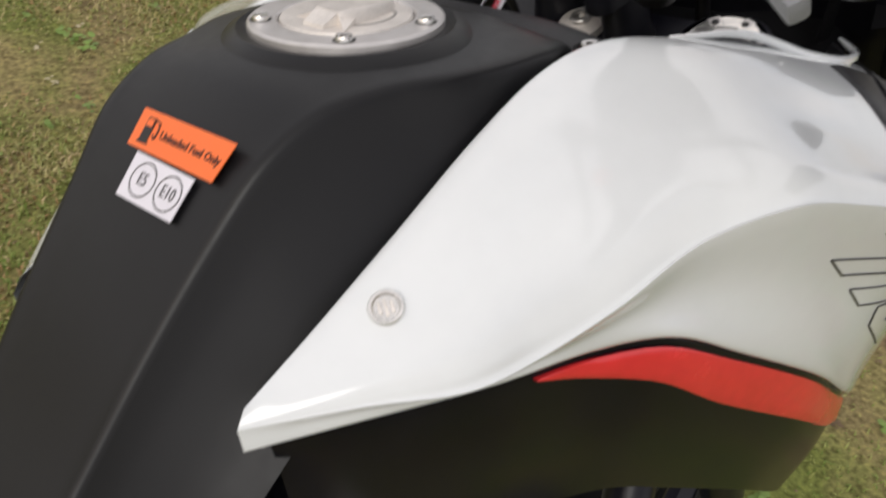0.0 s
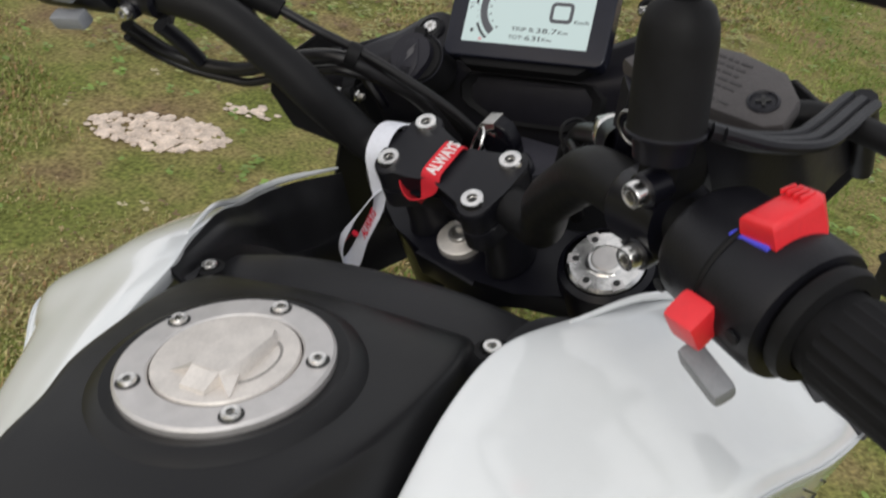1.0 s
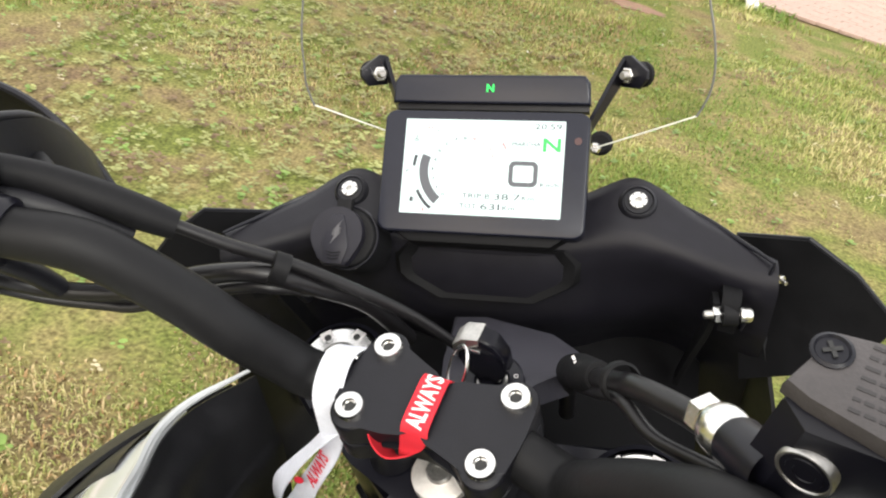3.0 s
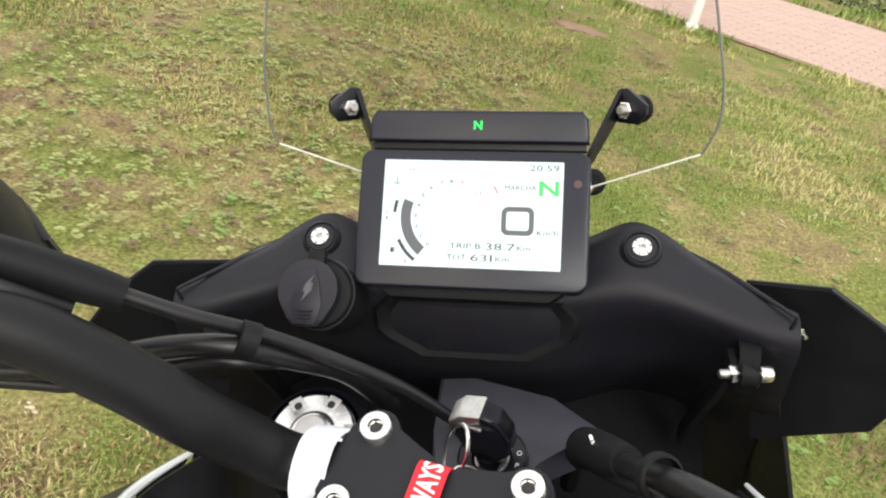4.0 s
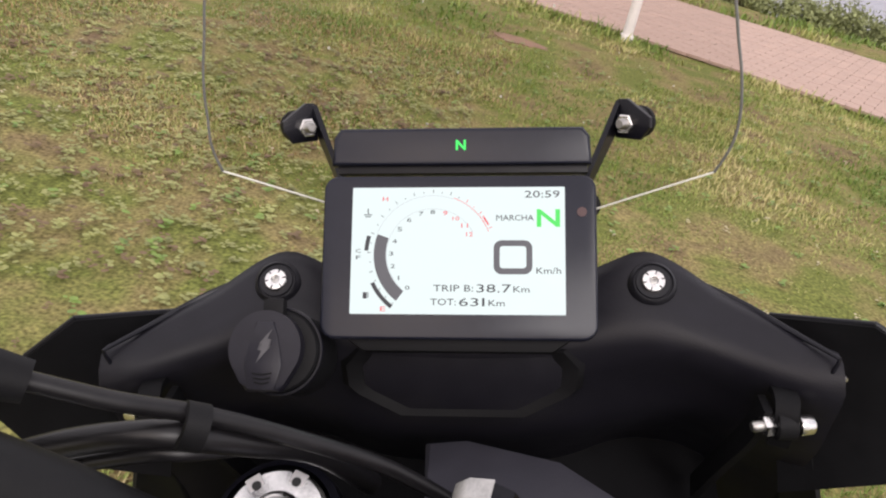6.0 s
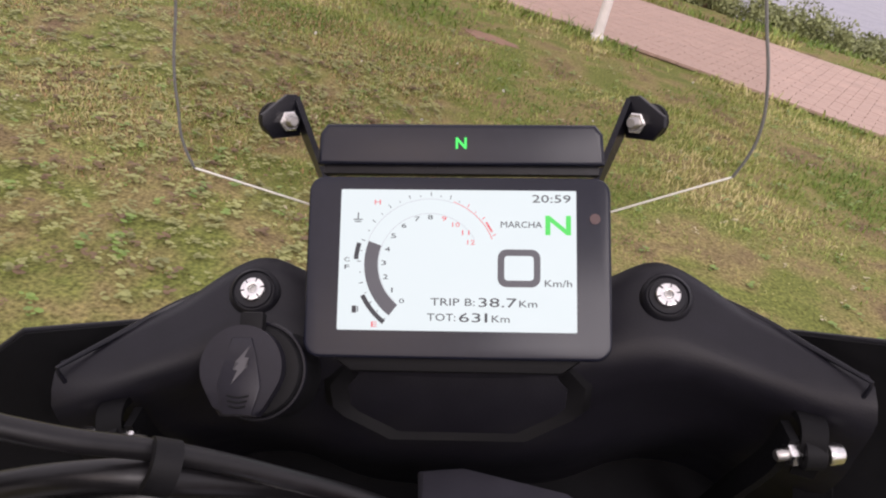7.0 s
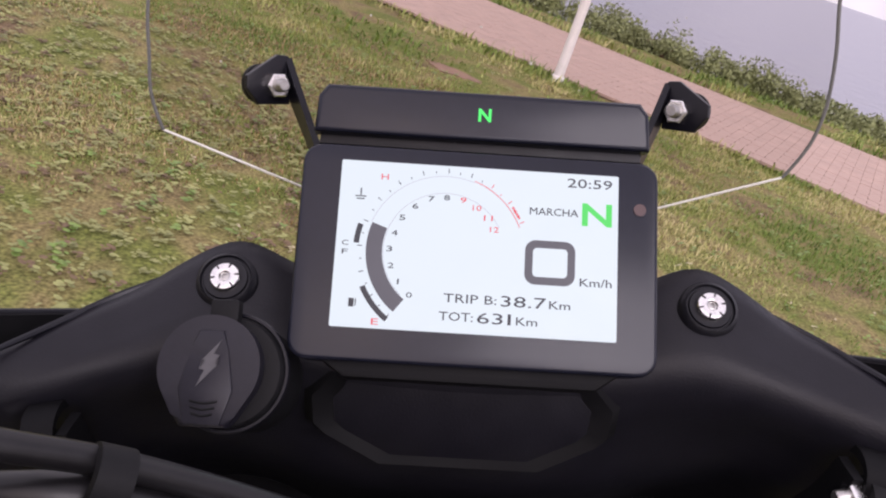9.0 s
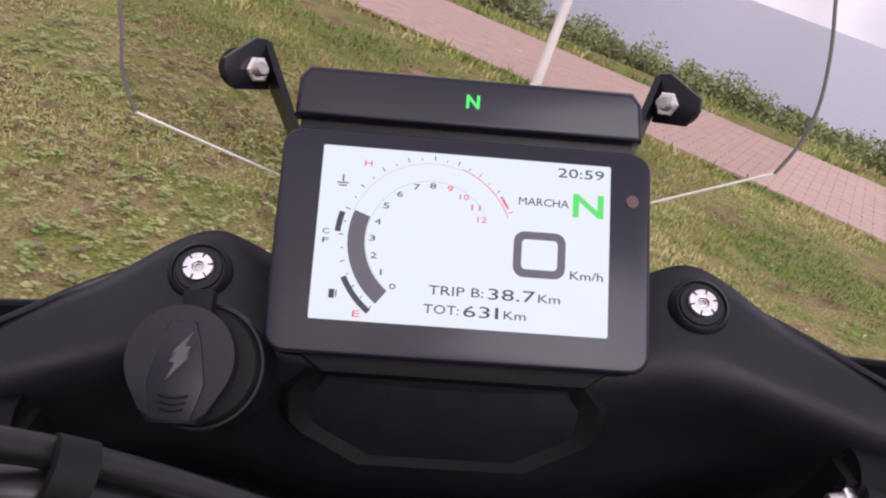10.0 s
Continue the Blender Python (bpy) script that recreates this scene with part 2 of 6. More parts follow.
def ribbon(points, sides, width, thick=0.0009, n=40, at=None):
    """A woven band along a curve; sides: the direction across it at each point."""
    rows = spline([(*p, *Vector(s).normalized()) for p, s in zip(points, sides)], n)
    bm = bmesh.new()
    rings = []
    for k, row in enumerate(rows):
        here, side = Vector(row[:3]), Vector(row[3:]).normalized()
        ahead = (Vector(rows[min(k + 1, n - 1)][:3]) - Vector(rows[max(k - 1, 0)][:3])).normalized()
        up = side.cross(ahead).normalized() * thick / 2
        rings.append([bm.verts.new(here + a * side * width / 2 + b * up) for a, b in ((-1, 1), (1, 1), (1, -1), (-1, -1))])
    for a, b in zip(rings, rings[1:]):
        for j in range(4):
            i = (j + 1) % 4
            bm.faces.new((a[j], a[i], b[i], b[j]))
    bm.faces.new(rings[0])
    bm.faces.new(rings[-1][::-1])
    if at is not None:
        bm.transform(at)
    return bm


def lettering(name, words, size, mat, parent, at, bold=0.0, wide=1.0, align="CENTER", label="", fit=None):
    """Built-in letters as a thin mesh in the plane of at, reading along its x."""
    cu = bpy.data.curves.new(name, "FONT")
    cu.body, cu.size, cu.offset, cu.extrude = words, size, bold, 0.00012
    cu.align_x, cu.align_y, cu.resolution_u = align, "CENTER", 2
    tmp = new("letters", cu)
    me = bpy.data.meshes.new_from_object(tmp.evaluated_get(bpy.context.evaluated_depsgraph_get()))
    bpy.data.objects.remove(tmp)
    me.name = name
    if fit:  # width and height of the word
        co = np.array([v.co for v in me.vertices])
        low, high = co.min(0), co.max(0)
        me.transform(Matrix.Diagonal((fit[0] / (high[0] - low[0]), fit[1] / (high[1] - low[1]), 1, 1)) @ Matrix.Translation((-(low[0] + high[0]) / 2, -(low[1] + high[1]) / 2, 0)))
    me.transform(at @ Matrix.Diagonal((wide, 1, 1, 1)))
    me.materials.clear()
    me.materials.append(mat)
    ob = new(name, me)
    ob.parent = parent
    if label:
        tagged(ob, label)
    return ob


def bars(name, count, length, gap, height, mat, parent, at, seed):
    """A block of illegible print: short plain bars in rows."""
    rnd = random.Random(seed)
    bm = bmesh.new()
    for row in range(count):
        x, used = -length / 2, rnd.uniform(0.75, 1.0) * length
        while x < used - length / 2:
            w = rnd.uniform(0.05, 0.16) * length
            for q in [bmesh.ops.create_cube(bm, size=1)["verts"]]:
                bmesh.ops.transform(bm, verts=q, matrix=Matrix.Translation((x + w / 2, -row * gap, 0)) @ Matrix.Diagonal((w, height, 0.0003, 1)))
            x += w + 0.03 * length
    return part(name, bm, mat, parent, at=at, smooth=False)


def join(*meshes):
    """Several bmeshes as one."""
    out = bmesh.new()
    for bm in meshes:
        me = bpy.data.meshes.new("tmp")
        bm.to_mesh(me)
        bm.free()
        out.from_mesh(me)
        bpy.data.meshes.remove(me)
    return out


def on_skin(ob, p, lift=0.0):
    """The nearest place on a mesh's skin, with a frame whose z is its normal and whose y points up."""
    _, place, normal, _ = ob.closest_point_on_mesh(Vector(p))
    return Matrix.Translation(place + normal * lift) @ normal.to_track_quat("Z", "Y").to_matrix().to_4x4()


def mirror(points):
    return [(-p[0] - 0.006, *p[1:]) for p in points]


def mirror_in(points):
    """Mirrored, and drawn in a little beside the steering head, where the left trim sits closer."""
    return [(x + 0.011 * math.exp(-(((y + 0.215) / 0.055) ** 2)), y, z) for x, y, z in mirror(points)]


def arc(cx, cy, r, a0, a1, n=16):
    return [(cx + r * math.cos(radians(a0 + (a1 - a0) * k / n)), cy + r * math.sin(radians(a0 + (a1 - a0) * k / n))) for k in range(n + 1)]


def rounded(w, h, r, n=5):
    """Outline of a rectangle with round corners."""
    out = []
    for sx, sy, a in ((1, 1, 0), (-1, 1, 90), (-1, -1, 180), (1, -1, 270)):
        out += arc(sx * (w / 2 - r), sy * (h / 2 - r), r, a, a + 90, n)
    return out


def slab(w, h, r, depth, fillet, at=None, steps=4, corner=7):
    """A plate with round corners and a filleted front edge; front at z = depth."""
    rings = [(0.0, 0.0), (0.0, depth - fillet)] + [(fillet * (1 - math.cos(a)), depth - fillet + fillet * math.sin(a)) for a in np.linspace(0.3, math.pi / 2, steps)]
    bm = bmesh.new()
    rows = [[bm.verts.new((x, y, z)) for x, y in rounded(w - 2 * i, h - 2 * i, r - i * 0.8, corner)] for i, z in rings]
    for a, b in zip(rows, rows[1:]):
        for k in range(len(a)):
            j = (k + 1) % len(a)
            bm.faces.new((a[k], a[j], b[j], b[k]))
    bm.faces.new(rows[0][::-1])
    bm.faces.new(rows[-1])
    if at is not None:
        bm.transform(at)
    return bm


def socket_bolt(name, parent, at, r=0.0085, h=0.006, mat=None):
    """A round-headed hexagon socket bolt."""
    head = part(name, lathe([(r, 0), (r, h * 0.75), (r * 0.9, h), (r * 0.5, h), (r * 0.46, h * 0.97), (r * 0.44, h * 0.45), (0, h * 0.4)], 24, at), mat or M_STEEL, parent, "bright steel socket bolt")
    part("socket", lathe([(r * 0.43, h * 0.46), (0, h * 0.46)], 6, at), M_SOCKET, head)
    return head


def hex_nut(name, parent, at, r=0.006, h=0.006, stud=0.004):
    nut = part(name, lathe([(r * 0.5, 0), (r, 0), (r, h * 0.85), (r * 0.86, h), (r * 0.5, h)], 6, at), M_STEEL, parent, "bright steel hexagon nut", smooth=False)
    part("stud", lathe([(r * 0.5, 0), (r * 0.5, h + stud), (r * 0.38, h + stud + 0.001), (0, h + stud + 0.001)], 14, at), M_DULLSTEEL, nut)
    return nut

# ---------------------------------------------------------------- ground, path, shore and sea
PATH_A, PATH_N = Vector((-0.858, 0.515, 0)), Vector((0.515, 0.857, 0))  # along and across the paved path
PATH_NEAR, PATH_FAR, SHORE = 7.0, 9.95, 13.0


def ground_material(name, soil=True):
    """Lawn earth: straw, moss green and bare soil in patches."""
    m = bpy.data.materials.new(name)
    m.use_nodes = True
    nt = m.node_tree
    b = nt.nodes["Principled BSDF"]
    co = nt.nodes.new("ShaderNodeTexCoord")

    def noise_at(scale, detail=5):
        n = nt.nodes.new("ShaderNodeTexNoise")
        n.inputs["Scale"].default_value, n.inputs["Detail"].default_value = scale, detail
        nt.links.new(co.outputs["Object"], n.inputs["Vector"])
        return n

    big, mid, fine = noise_at(0.9, 3), noise_at(2.6, 7), noise_at(70, 3)
    r1, r2 = nt.nodes.new("ShaderNodeValToRGB"), nt.nodes.new("ShaderNodeValToRGB")
    for r, cols in ((r1, ((0.0, (0.12, 0.145, 0.032)), (0.42, (0.165, 0.185, 0.05)), (0.55, (0.25, 0.21, 0.09)), (0.68, (0.17, 0.12, 0.07)))),
                    (r2, ((0.3, (0.45, 0.42, 0.4)), (0.55, (1.0, 1.0, 1.0)), (0.75, (1.5, 1.45, 1.3))))):
        while len(r.color_ramp.elements) < len(cols):
            r.color_ramp.elements.new(0.5)
        for e, (p, c) in zip(r.color_ramp.elements, cols):
            e.position, e.color = p, (*c, 1)
    nt.links.new(mid.outputs[0], r1.inputs[0])
    nt.links.new(fine.outputs[0], r2.inputs[0])
    mul = nt.nodes.new("ShaderNodeMixRGB")
    mul.blend_type = "MULTIPLY"
    mul.inputs[0].default_value = 1
    nt.links.new(r1.outputs[0], mul.inputs[1])
    nt.links.new(r2.outputs[0], mul.inputs[2])
    nt.links.new(mul.outputs[0], b.inputs["Base Color"])
    b.inputs["Roughness"].default_value = 0.95
    b.inputs["Specular IOR Level"].default_value = 0.15
    bump = nt.nodes.new("ShaderNodeBump")
    bump.inputs["Strength"].default_value, bump.inputs["Distance"].default_value = 0.6, 0.01
    nt.links.new(fine.outputs[0], bump.inputs["Height"])
    nt.links.new(bump.outputs[0], b.inputs["Normal"])
    return m


def blade_material(*tints):
    """Grass blades: each its own shade, drier in patches."""
    m = bpy.data.materials.new("grass_blades")
    m.use_nodes = True
    nt = m.node_tree
    b = nt.nodes["Principled BSDF"]
    geo, co = nt.nodes.new("ShaderNodeNewGeometry"), nt.nodes.new("ShaderNodeTexCoord")
    n = nt.nodes.new("ShaderNodeTexNoise")
    n.inputs["Scale"].default_value, n.inputs["Detail"].default_value = 0.85, 8
    nt.links.new(co.outputs["Object"], n.inputs["Vector"])
    add = nt.nodes.new("ShaderNodeMath")
    add.operation = "MULTIPLY_ADD"
    nt.links.new(geo.outputs["Random Per Island"], add.inputs[0])
    add.inputs[1].default_value = 0.5
    sub = nt.nodes.new("ShaderNodeMapRange")
    nt.links.new(n.outputs[0], sub.inputs[0])
    sub.inputs[1].default_value, sub.inputs[2].default_value = 0.40, 0.61
    sub.inputs[3].default_value, sub.inputs[4].default_value = -0.12, 0.62
    nt.links.new(sub.outputs[0], add.inputs[2])
    r = nt.nodes.new("ShaderNodeValToRGB")
    cols = ((0.0, (0.11, 0.18, 0.032)), (0.35, (0.175, 0.245, 0.05)), (0.55, (0.27, 0.31, 0.082)), (0.75, (0.38, 0.38, 0.135)), (1.0, (0.52, 0.45, 0.22)))
    if tints:  # dead thatch and weeds: every blade its own tint, no patches
        cols = tuple((0.2 * k, c) for k, c in enumerate(tints))
        r.color_ramp.interpolation = "CONSTANT"
    while len(r.color_ramp.elements) < len(cols):
        r.color_ramp.elements.new(0.5)
    for e, (p, c) in zip(r.color_ramp.elements, cols):
        e.position, e.color = p, (*c, 1)
    nt.links.new(geo.outputs["Random Per Island"] if tints else add.outputs[0], r.inputs[0])
    nt.links.new(r.outputs[0], b.inputs["Base Color"])
    b.inputs["Roughness"].default_value = 0.6
    b.inputs["Specular IOR Level"].default_value = 0.25
    return m


M_GROUND, M_BLADE = ground_material("lawn_earth"), blade_material()
M_THATCH = blade_material((0.30, 0.26, 0.10), (0.16, 0.115, 0.055), (0.33, 0.215, 0.10), (0.24, 0.27, 0.085), (0.47, 0.37, 0.2))
M_PAVE = material("pink_concrete_pavers", (0.43, 0.305, 0.25), 0.85, vary=0.12, scale=5, bump=0.5, fine=20)
M_JOINT = material("sandy_joint", (0.36, 0.265, 0.215), 0.95, vary=0.2, scale=20)
M_LEAF = material("shore_scrub_leaves", (0.23, 0.255, 0.11), 0.7, vary=0.45, scale=3)
M_SOILRED = material("bare_reddish_soil", (0.25, 0.15, 0.10), 0.95, vary=0.25, scale=12, bump=0.8)
M_SEA = material("grey_violet_sea", (0.2, 0.2, 0.25), 0.35, vary=0.15, scale=0.6, bump=0.0, fine=9)


def flat_mesh(name, verts, faces, mat, smooth=False):
    me = bpy.data.meshes.new(name)
    me.from_pydata(verts, [], faces)
    me.materials.append(mat)
    if smooth:
        for p in me.polygons:
            p.use_smooth = True
    return new(name, me)


def ground_sheet():
    """One sheet: gently uneven lawn round the motorcycle, sloping off beyond the path to the water, flat to the far land side."""
    s = np.unique(np.r_[-3000, -400, -60, np.linspace(-14, SHORE + 0.6, 120), 30])
    a = np.unique(np.r_[-3000, -400, -60, np.linspace(-20, 20, 90), 60, 400, 3000])
    verts, faces = [], []
    for i, n in enumerate(s):
        for j, t in enumerate(a):
            p = PATH_N * float(n) + PATH_A * float(t)
            z = 0.0
            if abs(n) < 30 and abs(t) < 30:
                z = 0.03 * noise.noise((p.x * 0.8, p.y * 0.8, 0)) + 0.012 * noise.noise((p.x * 4, p.y * 4, 3))
                r = math.hypot(p.x + 0.1, p.y + 0.5)
                z *= min(1, max(0, (r - 0.6) / 1.5))
            if PATH_NEAR - 0.5 < n < PATH_FAR + 0.5:
                z = min(z, 0) - 0.03
            z -= 0.6 * max(0, (n - PATH_FAR - 1.0)) ** 1.3 * 0.28
            verts.append((p.x, p.y, z))
    w = len(a)
    for i in range(len(s) - 1):
        for j in range(w - 1):
            k = i * w + j
            faces.append((k, k + w, k + w + 1, k + 1))
    ob = flat_mesh("ground", verts, faces, M_GROUND, True)
    return tagged(ob, "patchy mown lawn earth with moss and bare soil", "lawn", kind="structure")


ground = ground_sheet()


def lawn(name, count, x0, x1, y0, y1, length, wide, seed, label, mat=None):
    """Many short bent blades of grass on a stretch of the lawn, thinner where the soil is bare."""
    rng = np.random.default_rng(seed)
    x, y = rng.uniform(x0, x1, count), rng.uniform(y0, y1, count)
    cover = np.array([noise.noise((px * 1.05 + 7, py * 1.05, 1.5)) + 0.5 * noise.noise((px * 4.5, py * 4.5, 9)) for px, py in zip(x, y)])
    cover = cover * 1.5
    bare = 0.5 * np.clip((0.5 - x) / 1.2, 0, 1) * np.clip((4.6 - y) / 1.5, 0, 1) * np.clip((y + x * 0.3 - 0.2) / 0.8, 0.1, 1)
    cover = cover - bare - 0.5 * np.exp(-((x + 1.5) ** 2 + (y - 1.35) ** 2) / 0.5)
    n = x * PATH_N.x + y * PATH_N.y
    stone = ((x + 1.56) / 0.30) ** 2 + ((y - 1.23) / 0.2) ** 2
    red = ((x - 0.39) / 0.24) ** 2 + ((y - 6.05) / 0.13) ** 2
    edge = np.minimum(np.minimum(x - x0, x1 - x), np.minimum(y - y0, y1 - y))
    keep = (edge > rng.uniform(0, 0.9, count) ** 2) & (cover > rng.uniform(-0.7, 0.25, count)) & ~((n > PATH_NEAR - 0.02) & (n < PATH_FAR + 0.03)) & (n < SHORE) & (stone > rng.uniform(0.5, 1.35, count)) & (red > rng.uniform(0.6, 1.3, count))
    x, y, n = x[keep], y[keep], n[keep]
    c = len(x)
    lng = length * rng.uniform(0.5, 1.3, c) * (1 + 0.5 * np.clip(cover[keep], -0.6, 0.8))
    turn, lean, bend = rng.uniform(0, 2 * np.pi, c), rng.uniform(0.3, 1.35, c), rng.uniform(0.1, 0.8, c)
    dx, dy = np.cos(turn), np.sin(turn)
    w = wide * rng.uniform(0.6, 1.4, c)
    base = np.stack([x, y, -0.02 - 0.168 * np.clip(n - PATH_FAR - 1.0, 0, None) ** 1.3], 1)
    side = np.stack([-dy, dx, 0 * dx], 1) * (w / 2)[:, None]
    mid = base + np.stack([dx * np.sin(lean) * lng * 0.55, dy * np.sin(lean) * lng * 0.55, 0.02 + np.cos(lean) * lng * 0.55], 1)
    tip = mid + np.stack([dx * np.sin(lean + bend) * lng * 0.45, dy * np.sin(lean + bend) * lng * 0.45, np.cos(lean + bend) * lng * 0.45], 1)
    verts = np.stack([base - side, base + side, mid + side * 0.8, mid - side * 0.8, tip], 1).reshape(-1, 3)
    k = np.arange(c) * 5
    quads = np.stack([k, k + 1, k + 2, k + 3], 1).tolist()
    tris = np.stack([k + 3, k + 2, k + 4], 1).tolist()
    ob = flat_mesh(name, verts.tolist(), quads + tris, mat or M_BLADE)
    return tagged(ob, label, "grass", kind="stuff")


lawn("grass_near", 165000, -3.2, 1.6, -0.9, 3.6, 0.027, 0.0040, 5, "short mixed green and straw-coloured lawn grass")
lawn("dry_thatch", 130000, -3.4, 0.35, -0.7, 5.6, 0.026, 0.0072, 8, "brown and straw-coloured thatch between the weeds", M_THATCH)
lawn("grass_middle", 125000, -4.5, 5.0, 2.6, 8.2, 0.033, 0.0068, 6, "short mixed green and straw-coloured lawn grass")
lawn("grass_verge", 42000, -6.0, 10.0, 6.0, 14.5, 0.09, 0.016, 7, "longer dull green verge grass beside the path")


def weeds(name, count, seed, mat, label, size, box_xy):
    """Small flat clumps of round leaves or petals between the grass."""
    rng = np.random.default_rng(seed)
    verts, faces = [], []
    for _ in range(count):
        cx, cy = rng.uniform(*box_xy[0]), rng.uniform(*box_xy[1])
        if cx * PATH_N.x + cy * PATH_N.y > PATH_NEAR - 0.1 or ((cx + 1.56) / 0.30) ** 2 + ((cy - 1.23) / 0.2) ** 2 < 1.2:
            continue
        for _ in range(int(rng.integers(3, 9))):
            a, r, h = rng.uniform(0, 6.28), rng.uniform(0, size * 2.2), rng.uniform(0.012, 0.035)
            px, py, s, tilt = cx + r * math.cos(a), cy + r * math.sin(a), size * rng.uniform(0.5, 1.2), rng.uniform(-0.4, 0.4)
            k = len(verts)
            for b in range(6):
                u = b * math.pi / 3
                verts.append((px + s * math.cos(u), py + s * math.sin(u) * 0.8, h + s * tilt * math.cos(u)))
            faces.append(tuple(range(k, k + 6)))
    return tagged(flat_mesh(name, verts, faces, mat), label, "weeds", kind="stuff")


M_CLOVER = material("clover_leaves", (0.17, 0.26, 0.05), 0.6, vary=0.3, scale=6)
M_FLOWER = material("pale_weed_flowers", (0.48, 0.42, 0.27), 0.7, vary=0.2, scale=9)
M_CRUMB = material("dark_soil_crumbs", (0.17, 0.115, 0.065), 0.95, vary=0.3, scale=30, bump=0.6)
weeds("clover", 900, 11, M_CLOVER, "low clover clumps scattered in the lawn", 0.012, ((-3, 3.5), (-0.5, 6.0)))
weeds("dry_leaf_litter", 170, 12, M_FLOWER, "pale dry leaf bits scattered in the lawn", 0.007, ((-3, 3.5), (-0.5, 6.5)))
M_MOSS = material("pale_moss_rosettes", (0.27, 0.28, 0.10), 0.75, vary=0.35, scale=5)
weeds("moss_rosettes", 1500, 14, M_MOSS, "pale yellow-green weed rosettes in the thin lawn", 0.011, ((-2.4, 0.1), (1.6, 4.8)))
weeds("bare_crumbs", 380, 15, M_CRUMB, "dark brown soil showing between the weeds", 0.012, ((-2.4, 0.1), (1.6, 4.6)))
weeds("soil_crumbs", 260, 13, M_CRUMB, "brown bare soil crumbs between the grass", 0.006, ((-2.6, 0.6), (0.2, 4.5)))


def lie(x, y):
    """Height of the uneven lawn."""
    z = 0.03 * noise.noise((x * 0.8, y * 0.8, 0)) + 0.012 * noise.noise((x * 4, y * 4, 3))
    return z * min(1, max(0, (math.hypot(x + 0.1, y + 0.5) - 0.6) / 1.5))



def stone_patch():
    """A flat patch of broken chalky rubble, let into the lawn."""
    rng = random.Random(4)
    patch = new("rubble_patch")
    patch.location = (-1.56, 1.23, 0)
    tagged(patch, "patch of pale chalky rubble stones set in the lawn", "stones")
    for k in range(270):
        a, r = rng.uniform(0, 6.28), math.sqrt(rng.random())
        x, y = 0.25 * r * math.cos(a), 0.12 * r * math.sin(a)
        x, y = x * 0.85 - y * 0.35, y * 0.9 + x * 0.42
        if k > 252:
            x, y = 0.12 + rng.gauss(0, 0.05), 0.33 + rng.gauss(0, 0.03)
        s = rng.choice((0.008, 0.011, 0.015, 0.021)) * rng.uniform(0.8, 1.2)
        bm = bmesh.new()
        bmesh.ops.create_icosphere(bm, subdivisions=1, radius=s)
        for v in bm.verts:
            v.co *= rng.uniform(0.65, 1.25)
        part("stone", bm, M_STONE, patch, smooth=False, at=pose(x, y, lie(x - 1.56, y + 1.23) + 0.004, rng.uniform(-8, 8), 0, rng.uniform(0, 360)) @ Matrix.Diagonal((1.35, 1, 0.45, 1)))


stone_patch()


def soil_patch():
    bm = bmesh.new()
    bmesh.ops.create_circle(bm, cap_ends=True, segments=28, radius=1)
    for v in bm.verts:
        v.co = Vector((v.co.x * 0.24, v.co.y * 0.12, 0)) * (1 + 0.5 * noise.noise(v.co * 2.6))
    r = bmesh.ops.extrude_face_region(bm, geom=bm.faces[:])
    bmesh.ops.translate(bm, verts=[e for e in r["geom"] if isinstance(e, bmesh.types.BMVert)], vec=(0, 0, 0.02))
    tagged(part("bare_patch", bm, M_SOILRED, at=pose(0.39, 6.05, -0.011, 0, 0, -20)), "bare reddish worn patch of soil in the lawn", "soil")


soil_patch()


def sea():
    s = [SHORE - 0.4, 18, 30, 60, 200, 900, 4200]
    a = [-4200, -600, -60, 0, 60, 600, 4200]
    verts = [tuple(PATH_N * n + PATH_A * t + Vector((0, 0, -0.85))) for n in s for t in a]
    faces = [(i * 7 + j, i * 7 + j + 1, i * 7 + j + 8, i * 7 + j + 7) for i in range(6) for j in range(6)]
    tagged(flat_mesh("water", verts, faces, M_SEA), "calm grey violet sea reaching the horizon", "sea", kind="structure")
    nt = M_SEA.node_tree
    co, wave, bump = nt.nodes.new("ShaderNodeTexCoord"), nt.nodes.new("ShaderNodeTexNoise"), nt.nodes.new("ShaderNodeBump")
    wave.inputs["Scale"].default_value, wave.inputs["Detail"].default_value = 1.8, 5
    bump.inputs["Strength"].default_value, bump.inputs["Distance"].default_value = 0.5, 0.2
    nt.links.new(co.outputs["Object"], wave.inputs["Vector"])
    nt.links.new(wave.outputs[0], bump.inputs["Height"])
    nt.links.new(bump.outputs[0], nt.nodes["Principled BSDF"].inputs["Normal"])


sea()


